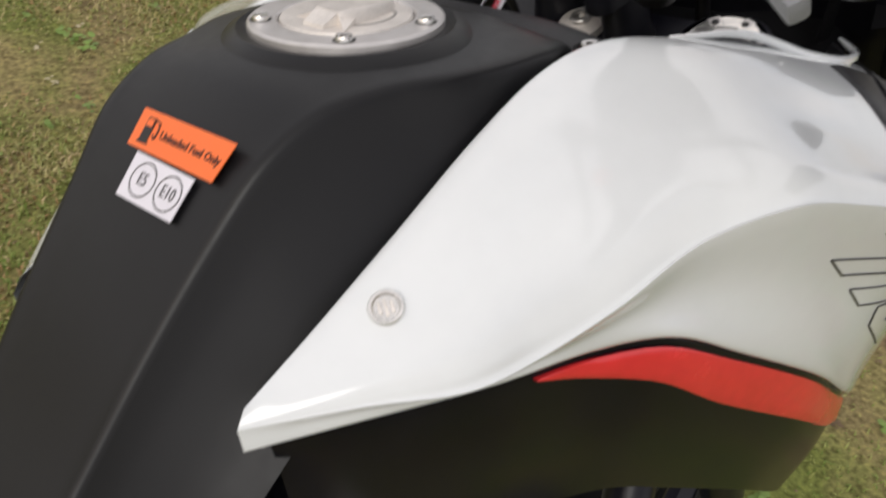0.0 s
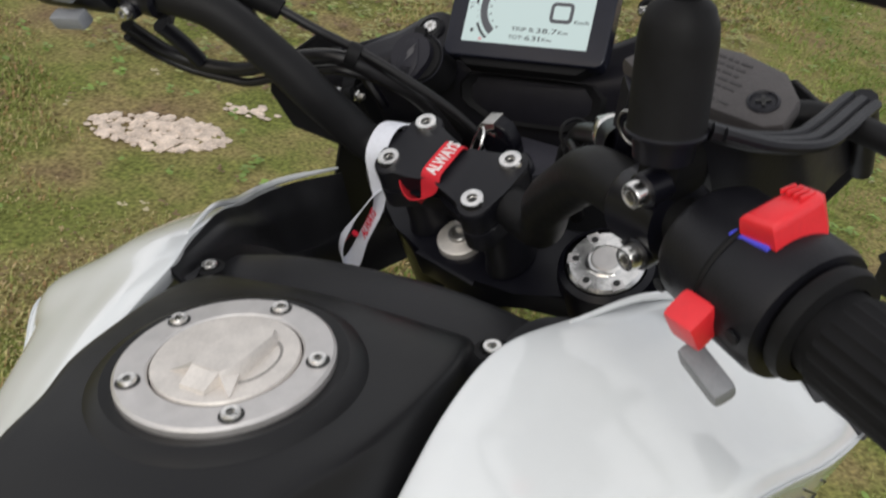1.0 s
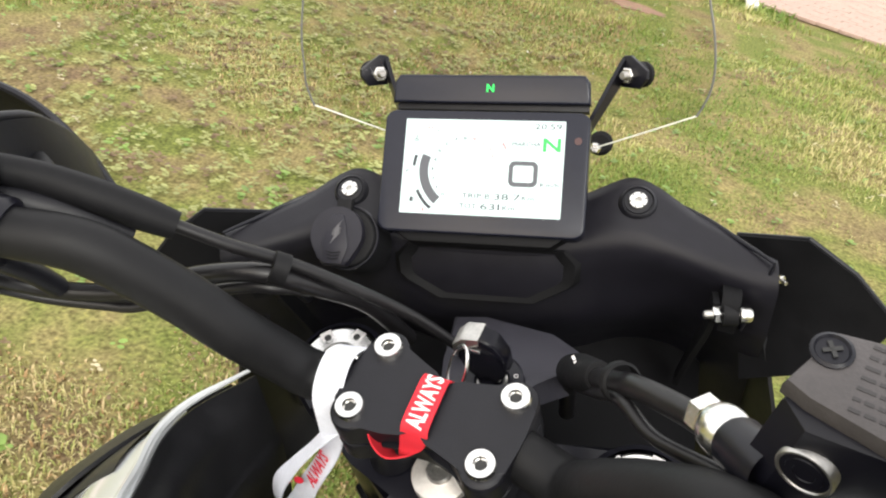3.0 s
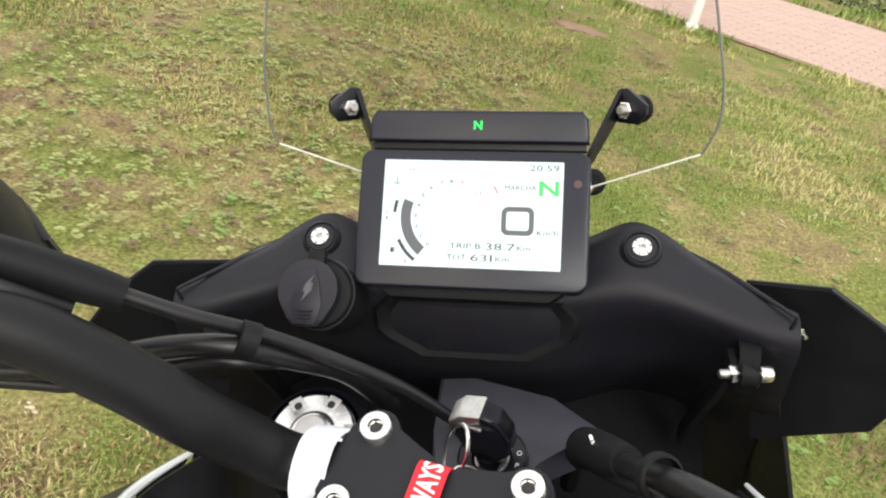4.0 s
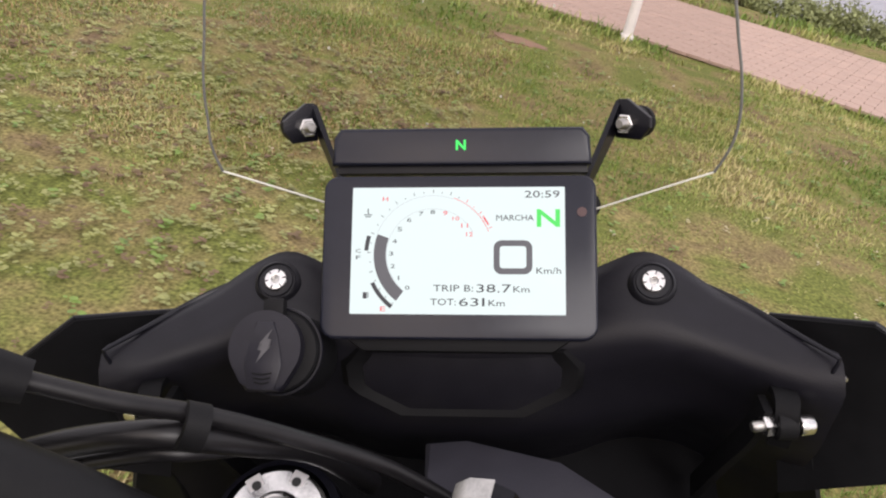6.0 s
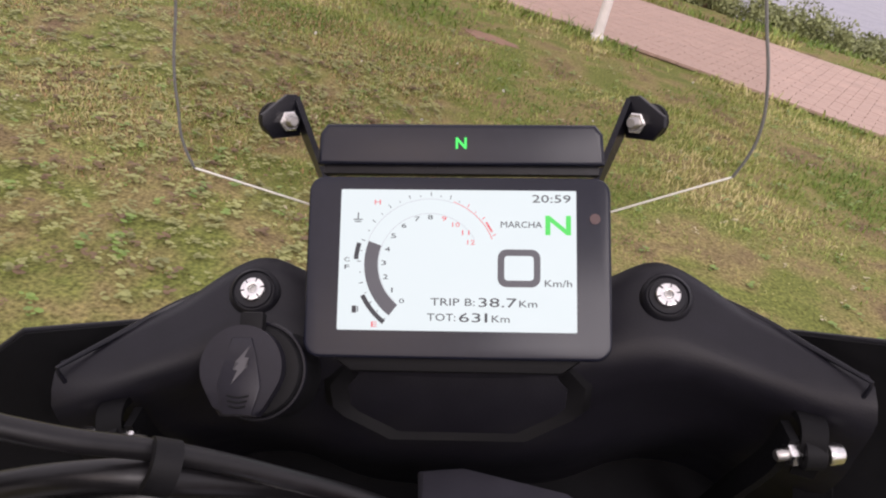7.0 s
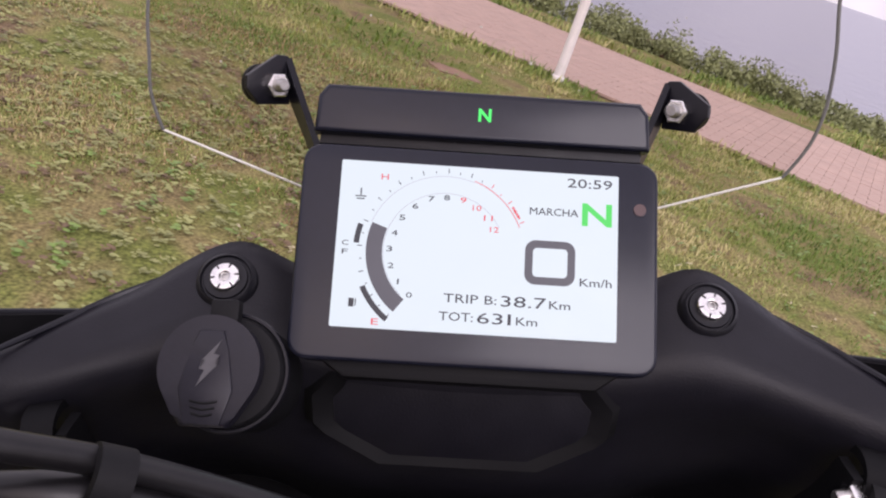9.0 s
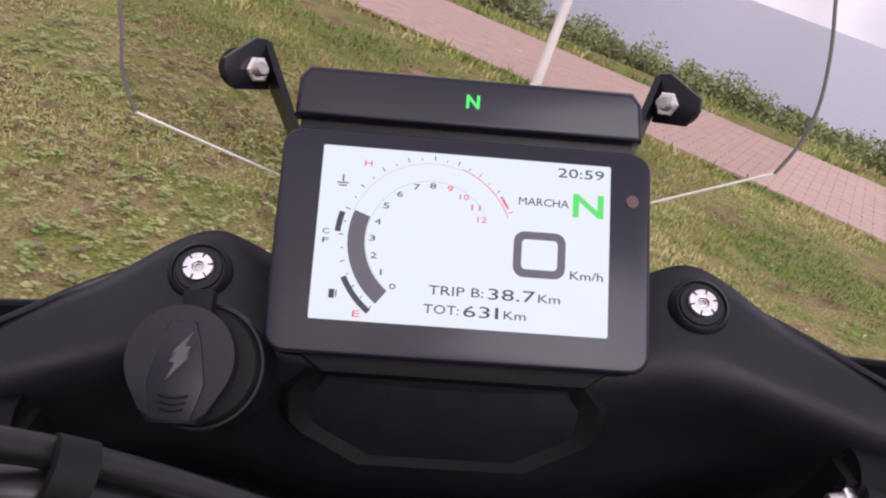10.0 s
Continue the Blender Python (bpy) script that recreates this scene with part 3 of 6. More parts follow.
def shrub(index, along, across, size):
    """A low shore bush: a few bent stems and a ragged crown of small leaves."""
    rng = np.random.default_rng(100 + index)
    p = PATH_N * across + PATH_A * along
    z0 = -0.168 * max(0, across - PATH_FAR - 1.0) ** 1.3
    bush = new("shore_bush")
    bush.location = (p.x, p.y, z0 - 0.02)
    tagged(bush, "low wind-bent dull green shore bush behind the path", "bush", "shore bushes")
    stems = [tube([(0, 0, 0), (rng.uniform(-0.1, 0.1), rng.uniform(-0.1, 0.1), 0.12 * size), (rng.uniform(-0.4, 0.4) * size, rng.uniform(-0.3, 0.3) * size, 0.35 * size)], [0.012, 0.008, 0.003], 6, 5) for _ in range(5)]
    part("stem", join(*stems), M_CRUMB, bush)
    verts, faces = [], []
    lobes = [(rng.uniform(-0.7, 0.7) * size, rng.uniform(-0.35, 0.35) * size, rng.uniform(0.08, 0.38) * size, rng.uniform(0.12, 0.3) * size) for _ in range(15)]
    for lx, ly, lz, lr in lobes:
        for _ in range(170):
            v = rng.normal(size=3)
            v *= lr * rng.uniform(0.5, 1.1) / np.linalg.norm(v)
            c = np.array([lx, ly, max(0.02, lz + v[2])]) + [v[0], v[1], 0]
            d, e = rng.normal(size=3), rng.normal(size=3)
            d *= rng.uniform(0.018, 0.042) / np.linalg.norm(d)
            e *= rng.uniform(0.012, 0.028) / np.linalg.norm(e)
            k = len(verts)
            verts += [tuple(c - d), tuple(c + e), tuple(c + d), tuple(c - e)]
            faces.append((k, k + 1, k + 2, k + 3))
    crown = flat_mesh("crown", verts, faces, M_LEAF)
    crown.parent = bush


for k in range(40):
    rr = random.Random(k)
    shrub(k, -9.5 + k * 0.55 + rr.uniform(-0.2, 0.2), 11.6 + rr.uniform(-0.25, 0.45), rr.uniform(0.62, 1.05))


def post():
    """White painted post at the edge of the path, slightly tapered, with a foot collar."""
    thing = new("white_post")
    thing.location = (1.43, 7.13, -0.03)
    tagged(thing, "white painted round post standing beside the paved path", "post")
    part("shaft", lathe([(0.048, 0), (0.046, 0.3), (0.04, 1.6), (0.036, 2.6), (0.03, 2.63), (0, 2.64)], 24), M_POLE, thing)
    part("collar", lathe([(0.062, 0), (0.062, 0.05), (0.055, 0.06), (0.048, 0.06)], 24), M_POLE, thing)


post()

# ---------------------------------------------------------------- the motorcycle, leaning on its side stand
# its own axes: x to its right, y ahead, z up, from the middle of the display
BIKE = pose(0, 0, 1.25, 0, -13.33, 0)
bike = new("motorcycle")
bike.matrix_world = BIKE
tagged(bike, "black and white adventure touring motorcycle parked leaning on its side stand", "motorcycle")
DISP = pose(0, 0, 0, -36.5, 0, 0) @ pose(0, 0, 0, 90, 0, 0)  # display plane: x right, y up, z towards the rider
FORK = Matrix(((0.9498, 0.3125, -0.0113, -0.0007), (-0.2949, 0.8832, -0.3646, -0.1612), (-0.1040, 0.3496, 0.9311, -0.0644), (0, 0, 0, 1)))  # steering turned right

# tank centre cover
TANK = [  # y, middle height, ridge half-width, ridge height, flank half-width, flank height
    (-0.300, -0.100, 0.080, -0.101, 0.098, -0.106), (-0.308, -0.089, 0.086, -0.093, 0.102, -0.104), (-0.322, -0.0775, 0.092, -0.086, 0.106, -0.103),
    (-0.345, -0.0715, 0.096, -0.081, 0.109, -0.105), (-0.380, -0.0690, 0.094, -0.0765, 0.109, -0.112), (-0.420, -0.0660, 0.087, -0.0715, 0.107, -0.120),
    (-0.450, -0.0650, 0.073, -0.0705, 0.104, -0.130), (-0.480, -0.0690, 0.062, -0.0735, 0.101, -0.146), (-0.510, -0.0845, 0.054, -0.0870, 0.098, -0.165),
    (-0.540, -0.1095, 0.048, -0.1130, 0.095, -0.186), (-0.580, -0.1480, 0.043, -0.150, 0.088, -0.220), (-0.630, -0.1980, 0.039, -0.199, 0.076, -0.265),
    (-0.690, -0.2450, 0.042, -0.247, 0.080, -0.310), (-0.76, -0.268, 0.06, -0.275, 0.09, -0.33),
]
X0 = -0.003


def tank_lines():
    lines = []
    for f in (-1.0, -0.85, -0.7, -0.63, -0.58, -0.48, -0.25, 0.0, 0.25, 0.48, 0.58, 0.63, 0.7, 0.85, 1.0):
        line = []
        for y, zc, rx, rz, fx, fz in TANK:
            a, s = abs(f), math.copysign(1, f)
            if s < 0:  # fuller on its left
                w = min(1, max(0, (-0.44 - y) / 0.06))
                rx, fx, fz = rx + 0.016 * w, fx + 0.010 * w, fz + 0.012 * w
            if a <= 0.6:
                u = a / 0.6
                x, z = rx * u * 0.97, zc + (rz - zc) * u**2
            else:
                u = (a - 0.6) / 0.4
                x, z = rx * 0.97 + (fx - rx * 0.97) * u**1.15, rz + (fz - rz) * u**0.85 - 0.003 * math.sin(math.pi * u)
            line.append((X0 + s * x, y, z))
        lines.append(line)
    return lines


tank = part("tank_cover", loft(tank_lines(), 90, 3), M_TANK, bike, "matte black fuel tank cover with a raised spine")

# fuel cap
CAP = pose(-0.0033, -0.4005, -0.0675, -3.3, 0, 0)
cap = part("fuel_cap", lathe([(0.0362, 0.0015), (0.0362, 0.0045), (0.0372, 0.0055), (0.0505, 0.0055), (0.052, 0.0042), (0.0523, -0.004)], 72, CAP), M_ALU, bike, "brushed aluminium ring of the fuel cap")
part("collar", lathe([(0.0523, 0.0010), (0.054, 0.0012), (0.058, 0.0022), (0.064, -0.0005), (0.069, -0.006)], 64, CAP), M_TANK, cap)
lid = part("lid", lathe([(0, 0.0056), (0.012, 0.0056), (0.024, 0.0064), (0.0345, 0.0058), (0.0353, 0.0048), (0.0354, 0.0)], 64, CAP), M_ALU2, bike, "cast aluminium fuel cap lid with a raised lock cover")
part("gap", lathe([(0.0353, 0.0012), (0.0363, 0.0012)], 64, CAP), M_SOCKET, lid)
for k, a in enumerate((161, 91, 19, -48, -130)):
    # flat dark ring drawn for the shaded groove round each screw
    part("screw_seat", lathe([(0.0040, 0.0), (0.0058, 0.0)], 20, CAP @ pose(0.0445 * math.cos(radians(a)), 0.0445 * math.sin(radians(a)), 0.0057)), M_SOCKET, cap)
    socket_bolt("screw", cap, CAP @ pose(0.0445 * math.cos(radians(a)), 0.0445 * math.sin(radians(a)), 0.0045), 0.0044, 0.0036, M_STEEL)


def cap_grip():
    """The lock cover: a raised bar with a flat top, a sloping front tongue and two pointed wings at its foot."""
    bm = bmesh.new()
    top = [(-0.0030, -0.0185, 0.0130), (-0.0040, -0.0130, 0.0138), (0.0005, 0.0150, 0.0125), (0.0060, 0.0215, 0.0112), (0.0125, 0.0215, 0.0108), (0.0158, 0.0160, 0.0118), (0.0165, -0.0120, 0.0138), (0.0125, -0.0185, 0.0130)]
    hi = [bm.verts.new(p) for p in top]
    mid = [bm.verts.new((0.0065 + (x - 0.0065) * 1.14, y * 1.04 + 0.0002, z - 0.0018)) for x, y, z in top]
    low = [bm.verts.new((0.0065 + (x - 0.0065) * 1.2, y * 1.05 + 0.0002, 0.0054)) for x, y, z in top]
    bm.faces.new(hi)
    for a, b in ((hi, mid), (mid, low)):
        for k in range(8):
            j = (k + 1) % 8
            bm.faces.new((a[k], a[j], b[j], b[k]))
    tongue = [bm.verts.new(p) for p in ((-0.0030, -0.0187, 0.0126), (0.0125, -0.0187, 0.0126), (0.0105, -0.0275, 0.0078), (-0.0035, -0.0275, 0.0078), (0.0108, -0.0282, 0.0054), (-0.0038, -0.0282, 0.0054), (-0.0035, -0.0187, 0.0054), (0.0130, -0.0187, 0.0054))]
    for f in ((0, 1, 2, 3), (3, 2, 4, 5), (0, 3, 5, 6), (1, 7, 4, 2)):
        bm.faces.new([tongue[i] for i in f])
    for tip, near, far in (((0.0225, -0.0255, 0.0062), (0.0125, -0.0187, 0.0112), (0.0178, -0.0110, 0.0100)), ((-0.0165, -0.0205, 0.0062), (-0.0030, -0.0187, 0.0112), (-0.0052, -0.0115, 0.0100))):
        q = [bm.verts.new(p) for p in (tip, near, far, (near[0], near[1], 0.0054), (far[0], far[1], 0.0054))]
        for f in ((0, 1, 2), (0, 3, 1), (0, 2, 4)):
            bm.faces.new([q[i] for i in f])
    return bm


def cap_bowl():
    """The finger hollow beside the lock cover, with a soft rim."""
    bm = lathe([(0.0005, 0.0008), (0.55, 0.0012), (0.85, 0.0040), (0.97, 0.0068), (1.06, 0.0064)], 36)
    for v in bm.verts:
        v.co = Vector((0.0140 + 0.0118 * v.co.x, 0.0010 + 0.0175 * v.co.y, v.co.z))
    return bm


part("lock_cover", cap_grip(), M_ALU2, lid, smooth=False, at=CAP)
# hollow gets the darker tone in place of real shade
part("recess", cap_bowl(), M_CAPBOWL, lid, "finger hollow, its shade put into a darker metal tone", at=CAP)

# stickers on the spine
STK = pose(0.0003, -0.5163, -0.0876, 42, 0, 0)


def spine_panel(pts, mat, name, parent, label=""):
    return part(name, prism(pts, 0.0006, 0.0, STK @ pose(0, 0, 0.0012)), mat, parent, label, smooth=False)


orange = spine_panel([(-0.0318, 0.0098), (0.0338, 0.0092), (0.0305, -0.0105), (-0.0315, -0.0090)], M_ORANGE, "orange_label", tank, "orange unleaded fuel sticker")
lettering("print", "Unleaded Fuel Only", 0.0058, M_INK, orange, STK @ pose(0.0085, -0.0005, 0.002, 0, 0, -1.5), 0.0001, 0.92)
pump = [(-0.0265, -0.0065), (-0.0185, -0.0065), (-0.0185, -0.0055), (-0.0195, -0.005), (-0.0195, 0.0065), (-0.0255, 0.0065), (-0.0255, -0.005), (-0.0265, -0.0055)]
icon = part("pump_sign", join(prism(pump, 0.0003, 0, STK @ pose(0, 0, 0.0018)), tube([(-0.0195, 0.0058, 0), (-0.0165, 0.005, 0), (-0.0155, 0.001, 0), (-0.016, -0.003, 0), (-0.018, -0.001, 0)], 0.0005, 16, 6, STK @ pose(0, 0, 0.0019))), M_INK, orange)
part("pump_window", prism([(-0.0245, 0.002), (-0.0205, 0.002), (-0.0205, 0.0055), (-0.0245, 0.0055)], 0.0003, 0, STK @ pose(0, 0, 0.0022)), M_ORANGE, icon)
white_label = spine_panel([(-0.0222, -0.0105), (0.0205, -0.0120), (0.0190, -0.0335), (-0.0220, -0.0325)], M_STICKW, "white_label", tank, "white fuel grade sticker")
for x, words in ((-0.0095, "E5"), (0.0095, "E10")):
    ring = part("circle", lathe([(0.0078, 0), (0.0082, 0.0003), (0.0086, 0)], 36, STK @ pose(x, -0.0222 - x * 0.05, 0.0019)), M_INK, white_label)
    lettering("print", words, 0.0088, M_INK, ring, STK @ pose(x, -0.0222 - x * 0.05, 0.002, 0, 0, -2), 0.0, 0.75)

# white side covers, with the crease between the bright top face and the grey flank
EDGE = [(0.0880, -0.571, -0.1565), (0.090, -0.530, -0.142), (0.095, -0.482, -0.120), (0.098, -0.422, -0.0955), (0.101, -0.371, -0.081), (0.108, -0.325, -0.0785), (0.128, -0.286, -0.084), (0.155, -0.238, -0.097), (0.178, -0.188, -0.116), (0.190, -0.14, -0.133), (0.196, -0.10, -0.150)]
CREASE = [(0.0885, -0.5765, -0.164), (0.122, -0.538, -0.163), (0.150, -0.504, -0.166), (0.164, -0.470, -0.165), (0.181, -0.430, -0.155), (0.198, -0.382, -0.142), (0.2275, -0.340, -0.1345), (0.249, -0.295, -0.150), (0.270, -0.250, -0.170), (0.289, -0.190, -0.194), (0.297, -0.125, -0.220)]
FOOT = [(0.0895, -0.5765, -0.1755), (0.118, -0.5366, -0.1745), (0.147, -0.484, -0.180), (0.168, -0.427, -0.190), (0.193, -0.386, -0.198), (0.215, -0.333, -0.236), (0.246, -0.250, -0.300), (0.258, -0.190, -0.355), (0.261, -0.155, -0.385), (0.258, -0.120, -0.41), (0.252, -0.09, -0.435)]


def between(a, b, f, bulge=(0, 0, 0)):
    out = []
    for k, (p, q) in enumerate(zip(a, b)):
        s = math.sin(math.pi * k / (len(a) - 1))
        out.append(tuple(p[i] + (q[i] - p[i]) * f + bulge[i] * s for i in range(3)))
    return out


def shifted(c, d):
    return [tuple(p[i] + d[i] for i in range(3)) for p in c]


def eased(c, d):
    """Shifted, but not at the pointed tail."""
    return [tuple(p[i] + d[i] * min(1, k / 2) for i in range(3)) for k, p in enumerate(c)]


def scooped(c, d):
    """Pressed in over the front half, where the cover has a shallow hollow."""
    return [(x, y, z - d * min(1, max(0, (k - 5.2) / 1.5)) * (1 if k < 9 else 0.4)) for k, (x, y, z) in enumerate(c)]


def side_cover(flip):
    lines = [eased(EDGE, (-0.001, 0.0, -0.012)), eased(EDGE, (-0.0025, 0, -0.003)), EDGE, between(EDGE, CREASE, 0.14, (0.003, 0, 0.0075)), between(EDGE, CREASE, 0.32, (0.006, 0, 0.0105)), scooped(between(EDGE, CREASE, 0.52, (0.008, 0, 0.0125)), 0.007), scooped(between(EDGE, CREASE, 0.76, (0.009, 0, 0.0115)), 0.006), scooped(between(EDGE, CREASE, 0.90, (0.004, 0, 0.007)), -0.001), eased(CREASE, (-0.002, 0, 0.0025)),
             CREASE, between(CREASE, FOOT, 0.35, (-0.006, 0, -0.002)), between(CREASE, FOOT, 0.8, (0.0, 0, 0)), FOOT, eased(FOOT, (-0.006, 0, -0.001))]
    return [[(x, y, z - 0.013 * max(0, 1 - k / 6)) for k, (x, y, z) in enumerate(mirror_in(c))] for c in lines] if flip else lines


right_cover = part("side_cover", loft(side_cover(False), 80, 4), M_WHITE, bike, "pearl white tank side cover")
left_cover = part("side_cover", loft(side_cover(True), 80, 4), M_WHITE, bike, "pearl white tank side cover")

# black lower flank with a red stripe panel
HEM = [(0.092, -0.562, -0.171)] + FOOT[1:]
SKIRT = [(p[0] - 0.03, p[1] + 0.02, p[2] - 0.16) for p in HEM]
for flip in (False, True):
    rows = [shifted(HEM, (-0.010, 0, 0.002)), shifted(HEM, (-0.006, 0, -0.012)), between(HEM, SKIRT, 0.5, (0.004, 0, 0)), SKIRT]
    rows = [mirror(c) for c in rows] if flip else rows
    flank = part("lower_flank", loft(rows, 60, 4), M_GLOSSBLACK, bike, "gloss black lower tank panel")
    tip = tuple((p + q) / 2 for p, q in zip(FOOT[2], FOOT[3]))
    a = shifted([tip] + FOOT[3:9], (-0.0035, 0, -0.010))
    b = [(x, y, z - d) for (x, y, z), d in zip(a, (0.001, 0.010, 0.022, 0.031, 0.033, 0.030, 0.024))]
    stripe = [shifted(a, (-0.004, 0, 0)), a, b, shifted(b, (-0.004, 0, 0))]
    part("red_stripe", loft([mirror(c) for c in stripe] if flip else stripe, 30, 3), M_RED, flank, "glossy red stripe panel")

# black textured cowls that lap over the front of the white covers


def along_line(c, k):
    i = min(len(c) - 2, int(k))
    return Vector(c[i]).lerp(Vector(c[i + 1]), k - i)


def cowl_rows(cover, side):
    rows = []
    for f in (0.10, 0.3, 0.5, 0.7, 0.88, 1.0):
        row = []
        for u in (0.0, 0.08, 0.3, 0.6, 1.0):
            k = 8.15 + 0.75 * f
            k += (10 - k) * u
            p = along_line(EDGE, k).lerp(along_line(CREASE, k), f) + Vector((0.006, 0, 0.008)) * math.sin(math.pi * f)
            if side < 0:
                p.x = -p.x - 0.006
            _, place, normal, _ = cover.closest_point_on_mesh(p)
            if normal.z + normal.x * side < 0:
                normal = -normal
            row.append(tuple(place + normal * (0.0006 if u == 0 else 0.0022)))
        rows.append(row)
    return rows


for cover, side in ((right_cover, 1), (left_cover, -1)):
    part("cowl_skin", loft(cowl_rows(cover, side), 24, 4), M_TRIM, bike, "black textured cowl in front of the side cover")

# round emblem badge and outline graphic on the flank, drawn as plain shapes
EMB = on_skin(right_cover, (0.1110, -0.5085, -0.1355))
if EMB.col[2].z < 0:
    EMB = EMB @ pose(0, 0, 0, 180, 0, 0)
badge = part("badge", lathe([(0, 0.0012), (0.0055, 0.0012), (0.0062, 0.0024), (0.0074, 0.0024), (0.0081, 0.0014), (0.0081, -0.004)], 40, EMB), M_STEEL, right_cover, "round chrome badge")
part("badge_relief", join(*[box(0.0015, 0.0075 - 0.002 * abs(k), 0.0016, 0.0003, EMB @ pose(0.0027 * k, 0.0004 * k, 0.0016, 0, 0, 18)) for k in (-1, 0, 1)]), M_ALU2, badge, "grey relief of the badge")


GRAPHIC = ([(0.239, -0.292, -0.186), (0.259, -0.244, -0.202), (0.263, -0.226, -0.222), (0.244, -0.273, -0.206), (0.239, -0.292, -0.186)],
           [(0.255, -0.265, -0.173), (0.272, -0.198, -0.244), (0.248, -0.256, -0.225), (0.252, -0.236, -0.247), (0.277, -0.175, -0.269)],
           [(0.264, -0.24, -0.187), (0.277, -0.19, -0.239), (0.289, -0.132, -0.308)],
           [(0.267, -0.171, -0.32), (0.258, -0.208, -0.279), (0.261, -0.212, -0.26), (0.277, -0.175, -0.269), (0.281, -0.16, -0.286), (0.267, -0.186, -0.287)])
for line in GRAPHIC:
    fine = [Vector(a).lerp(Vector(b), f / 6) for a, b in zip(line, line[1:]) for f in range(6)] + [Vector(line[-1])]
    ring = [tuple(on_skin(right_cover, p, 0.0002).translation) for p in fine]
    part("outline_graphic", tube(ring, 0.0008, len(ring), 6, straight=True), M_INKSOFT, right_cover, "thin black outline graphic")

# dark inner trim round the steering head
INNER = [(0.098, -0.322, -0.104), (0.104, -0.300, -0.104), (0.112, -0.268, -0.112), (0.128, -0.225, -0.140), (0.142, -0.175, -0.18), (0.150, -0.12, -0.21), (0.150, -0.06, -0.225)]
LIP = [(0.1075, -0.328, -0.083), (0.127, -0.2865, -0.0885), (0.1535, -0.239, -0.0965), (0.1765, -0.189, -0.1205), (0.1885, -0.141, -0.1375), (0.187, -0.098, -0.147), (0.166, -0.05, -0.155)]
for flip in (False, True):
    rows = [LIP, between(LIP, INNER, 0.08, (-0.002, 0, -0.006)), between(LIP, INNER, 0.30, (-0.004, 0, -0.004)), between(LIP, INNER, 0.40, (-0.005, 0, -0.014)), between(LIP, INNER, 0.7, (-0.004, 0, -0.012)), INNER, shifted(INNER, (0.004, 0.0, -0.10))]
    trim = part("inner_trim", loft([mirror_in(c) for c in rows] if flip else rows, 50, 4, 0.003), M_TRIM, bike, "dark grey plastic trim beside the steering head")
    edge = [(p[0] + 0.0025, p[1], p[2] + 0.0045) for p in LIP[1:]]
    part("white_lip", tube(mirror_in(edge) if flip else edge, [0.0012, 0.0024, 0.0032, 0.0034, 0.003, 0.0015], 30, 8), M_WHITE, bike, "thin white lip of the side cover")
    outer = [[(0.2574, -0.2032, -0.1645), (0.234, -0.165, -0.150), (0.212, -0.118, -0.150), (0.185, -0.06, -0.160)], [(0.2580, -0.2035, -0.1650), (0.256, -0.16, -0.166), (0.245, -0.10, -0.173), (0.20, -0.03, -0.185)], [(0.2590, -0.2030, -0.1665), (0.280, -0.158, -0.184), (0.289, -0.115, -0.207), (0.225, -0.01, -0.225)], [(0.258, -0.2020, -0.174), (0.278, -0.155, -0.197), (0.284, -0.110, -0.225), (0.222, -0.005, -0.32)]]
    part("front_cowl", loft([mirror(c) for c in outer] if flip else outer, 30, 5, 0.003), M_TRIM, bike, "black textured cowl in front of the side cover")
bridge = [[(-0.110 + 0.0, -0.322, -0.104), (-0.055, -0.305, -0.0975), (-0.003, -0.302, -0.0965), (0.05, -0.305, -0.0975), (0.104, -0.322, -0.104)],
          [(-0.118, -0.285, -0.104), (-0.06, -0.282, -0.0955), (-0.003, -0.28, -0.0945), (0.054, -0.282, -0.0955), (0.112, -0.285, -0.104)],
          [(-0.118, -0.262, -0.112), (-0.06, -0.262, -0.100), (-0.003, -0.260, -0.099), (0.054, -0.262, -0.100), (0.112, -0.262, -0.112)],
          [(-0.112, -0.256, -0.13), (-0.06, -0.257, -0.122), (-0.003, -0.256, -0.121), (0.054, -0.257, -0.122), (0.106, -0.256, -0.13)],
          [(-0.112, -0.262, -0.22), (-0.06, -0.262, -0.22), (-0.003, -0.262, -0.22), (0.054, -0.262, -0.22), (0.106, -0.262, -0.22)]]
part("bridge_trim", loft(bridge, 40, 4), M_TRIM, bike, "dark grey plastic bridge in front of the fuel cap")
for x, y, z in ((-0.1025, -0.303, -0.0955), (0.1000, -0.3225, -0.0865)):
    part("screw_well", lathe([(0.0095, 0.002), (0.007, 0.0035), (0.0055, 0.001)], 20, pose(x, y, z, 0, 0, 0)), M_RUBBER, bike)
    socket_bolt("trim_screw", bike, pose(x, y, z + 0.001), 0.0052, 0.004, M_STEEL)

# steering: everything below turns with the fork


def clamp_outline(r=0.0125):
    out = arc(0.040, -0.0205, r, -110, 10, 8) + [(0.0535, -0.004), (0.0535, 0.004)] + arc(0.040, 0.0205, r, -10, 110, 8)
    out += [(0.027, 0.0245), (0.017, 0.0165), (0.008, 0.0138), (0.0, 0.0132), (-0.008, 0.0138), (-0.017, 0.0165), (-0.027, 0.0245)]
    out += arc(-0.040, 0.0205, r, 70, 190, 8) + [(-0.0535, 0.004), (-0.0535, -0.004)] + arc(-0.040, -0.0205, r, 170, 290, 8)
    return out + [(-0.029, -0.0285), (-0.019, -0.0225), (-0.009, -0.0190), (0.0, -0.0176), (0.008, -0.0176), (0.018, -0.0195), (0.028, -0.0262)]


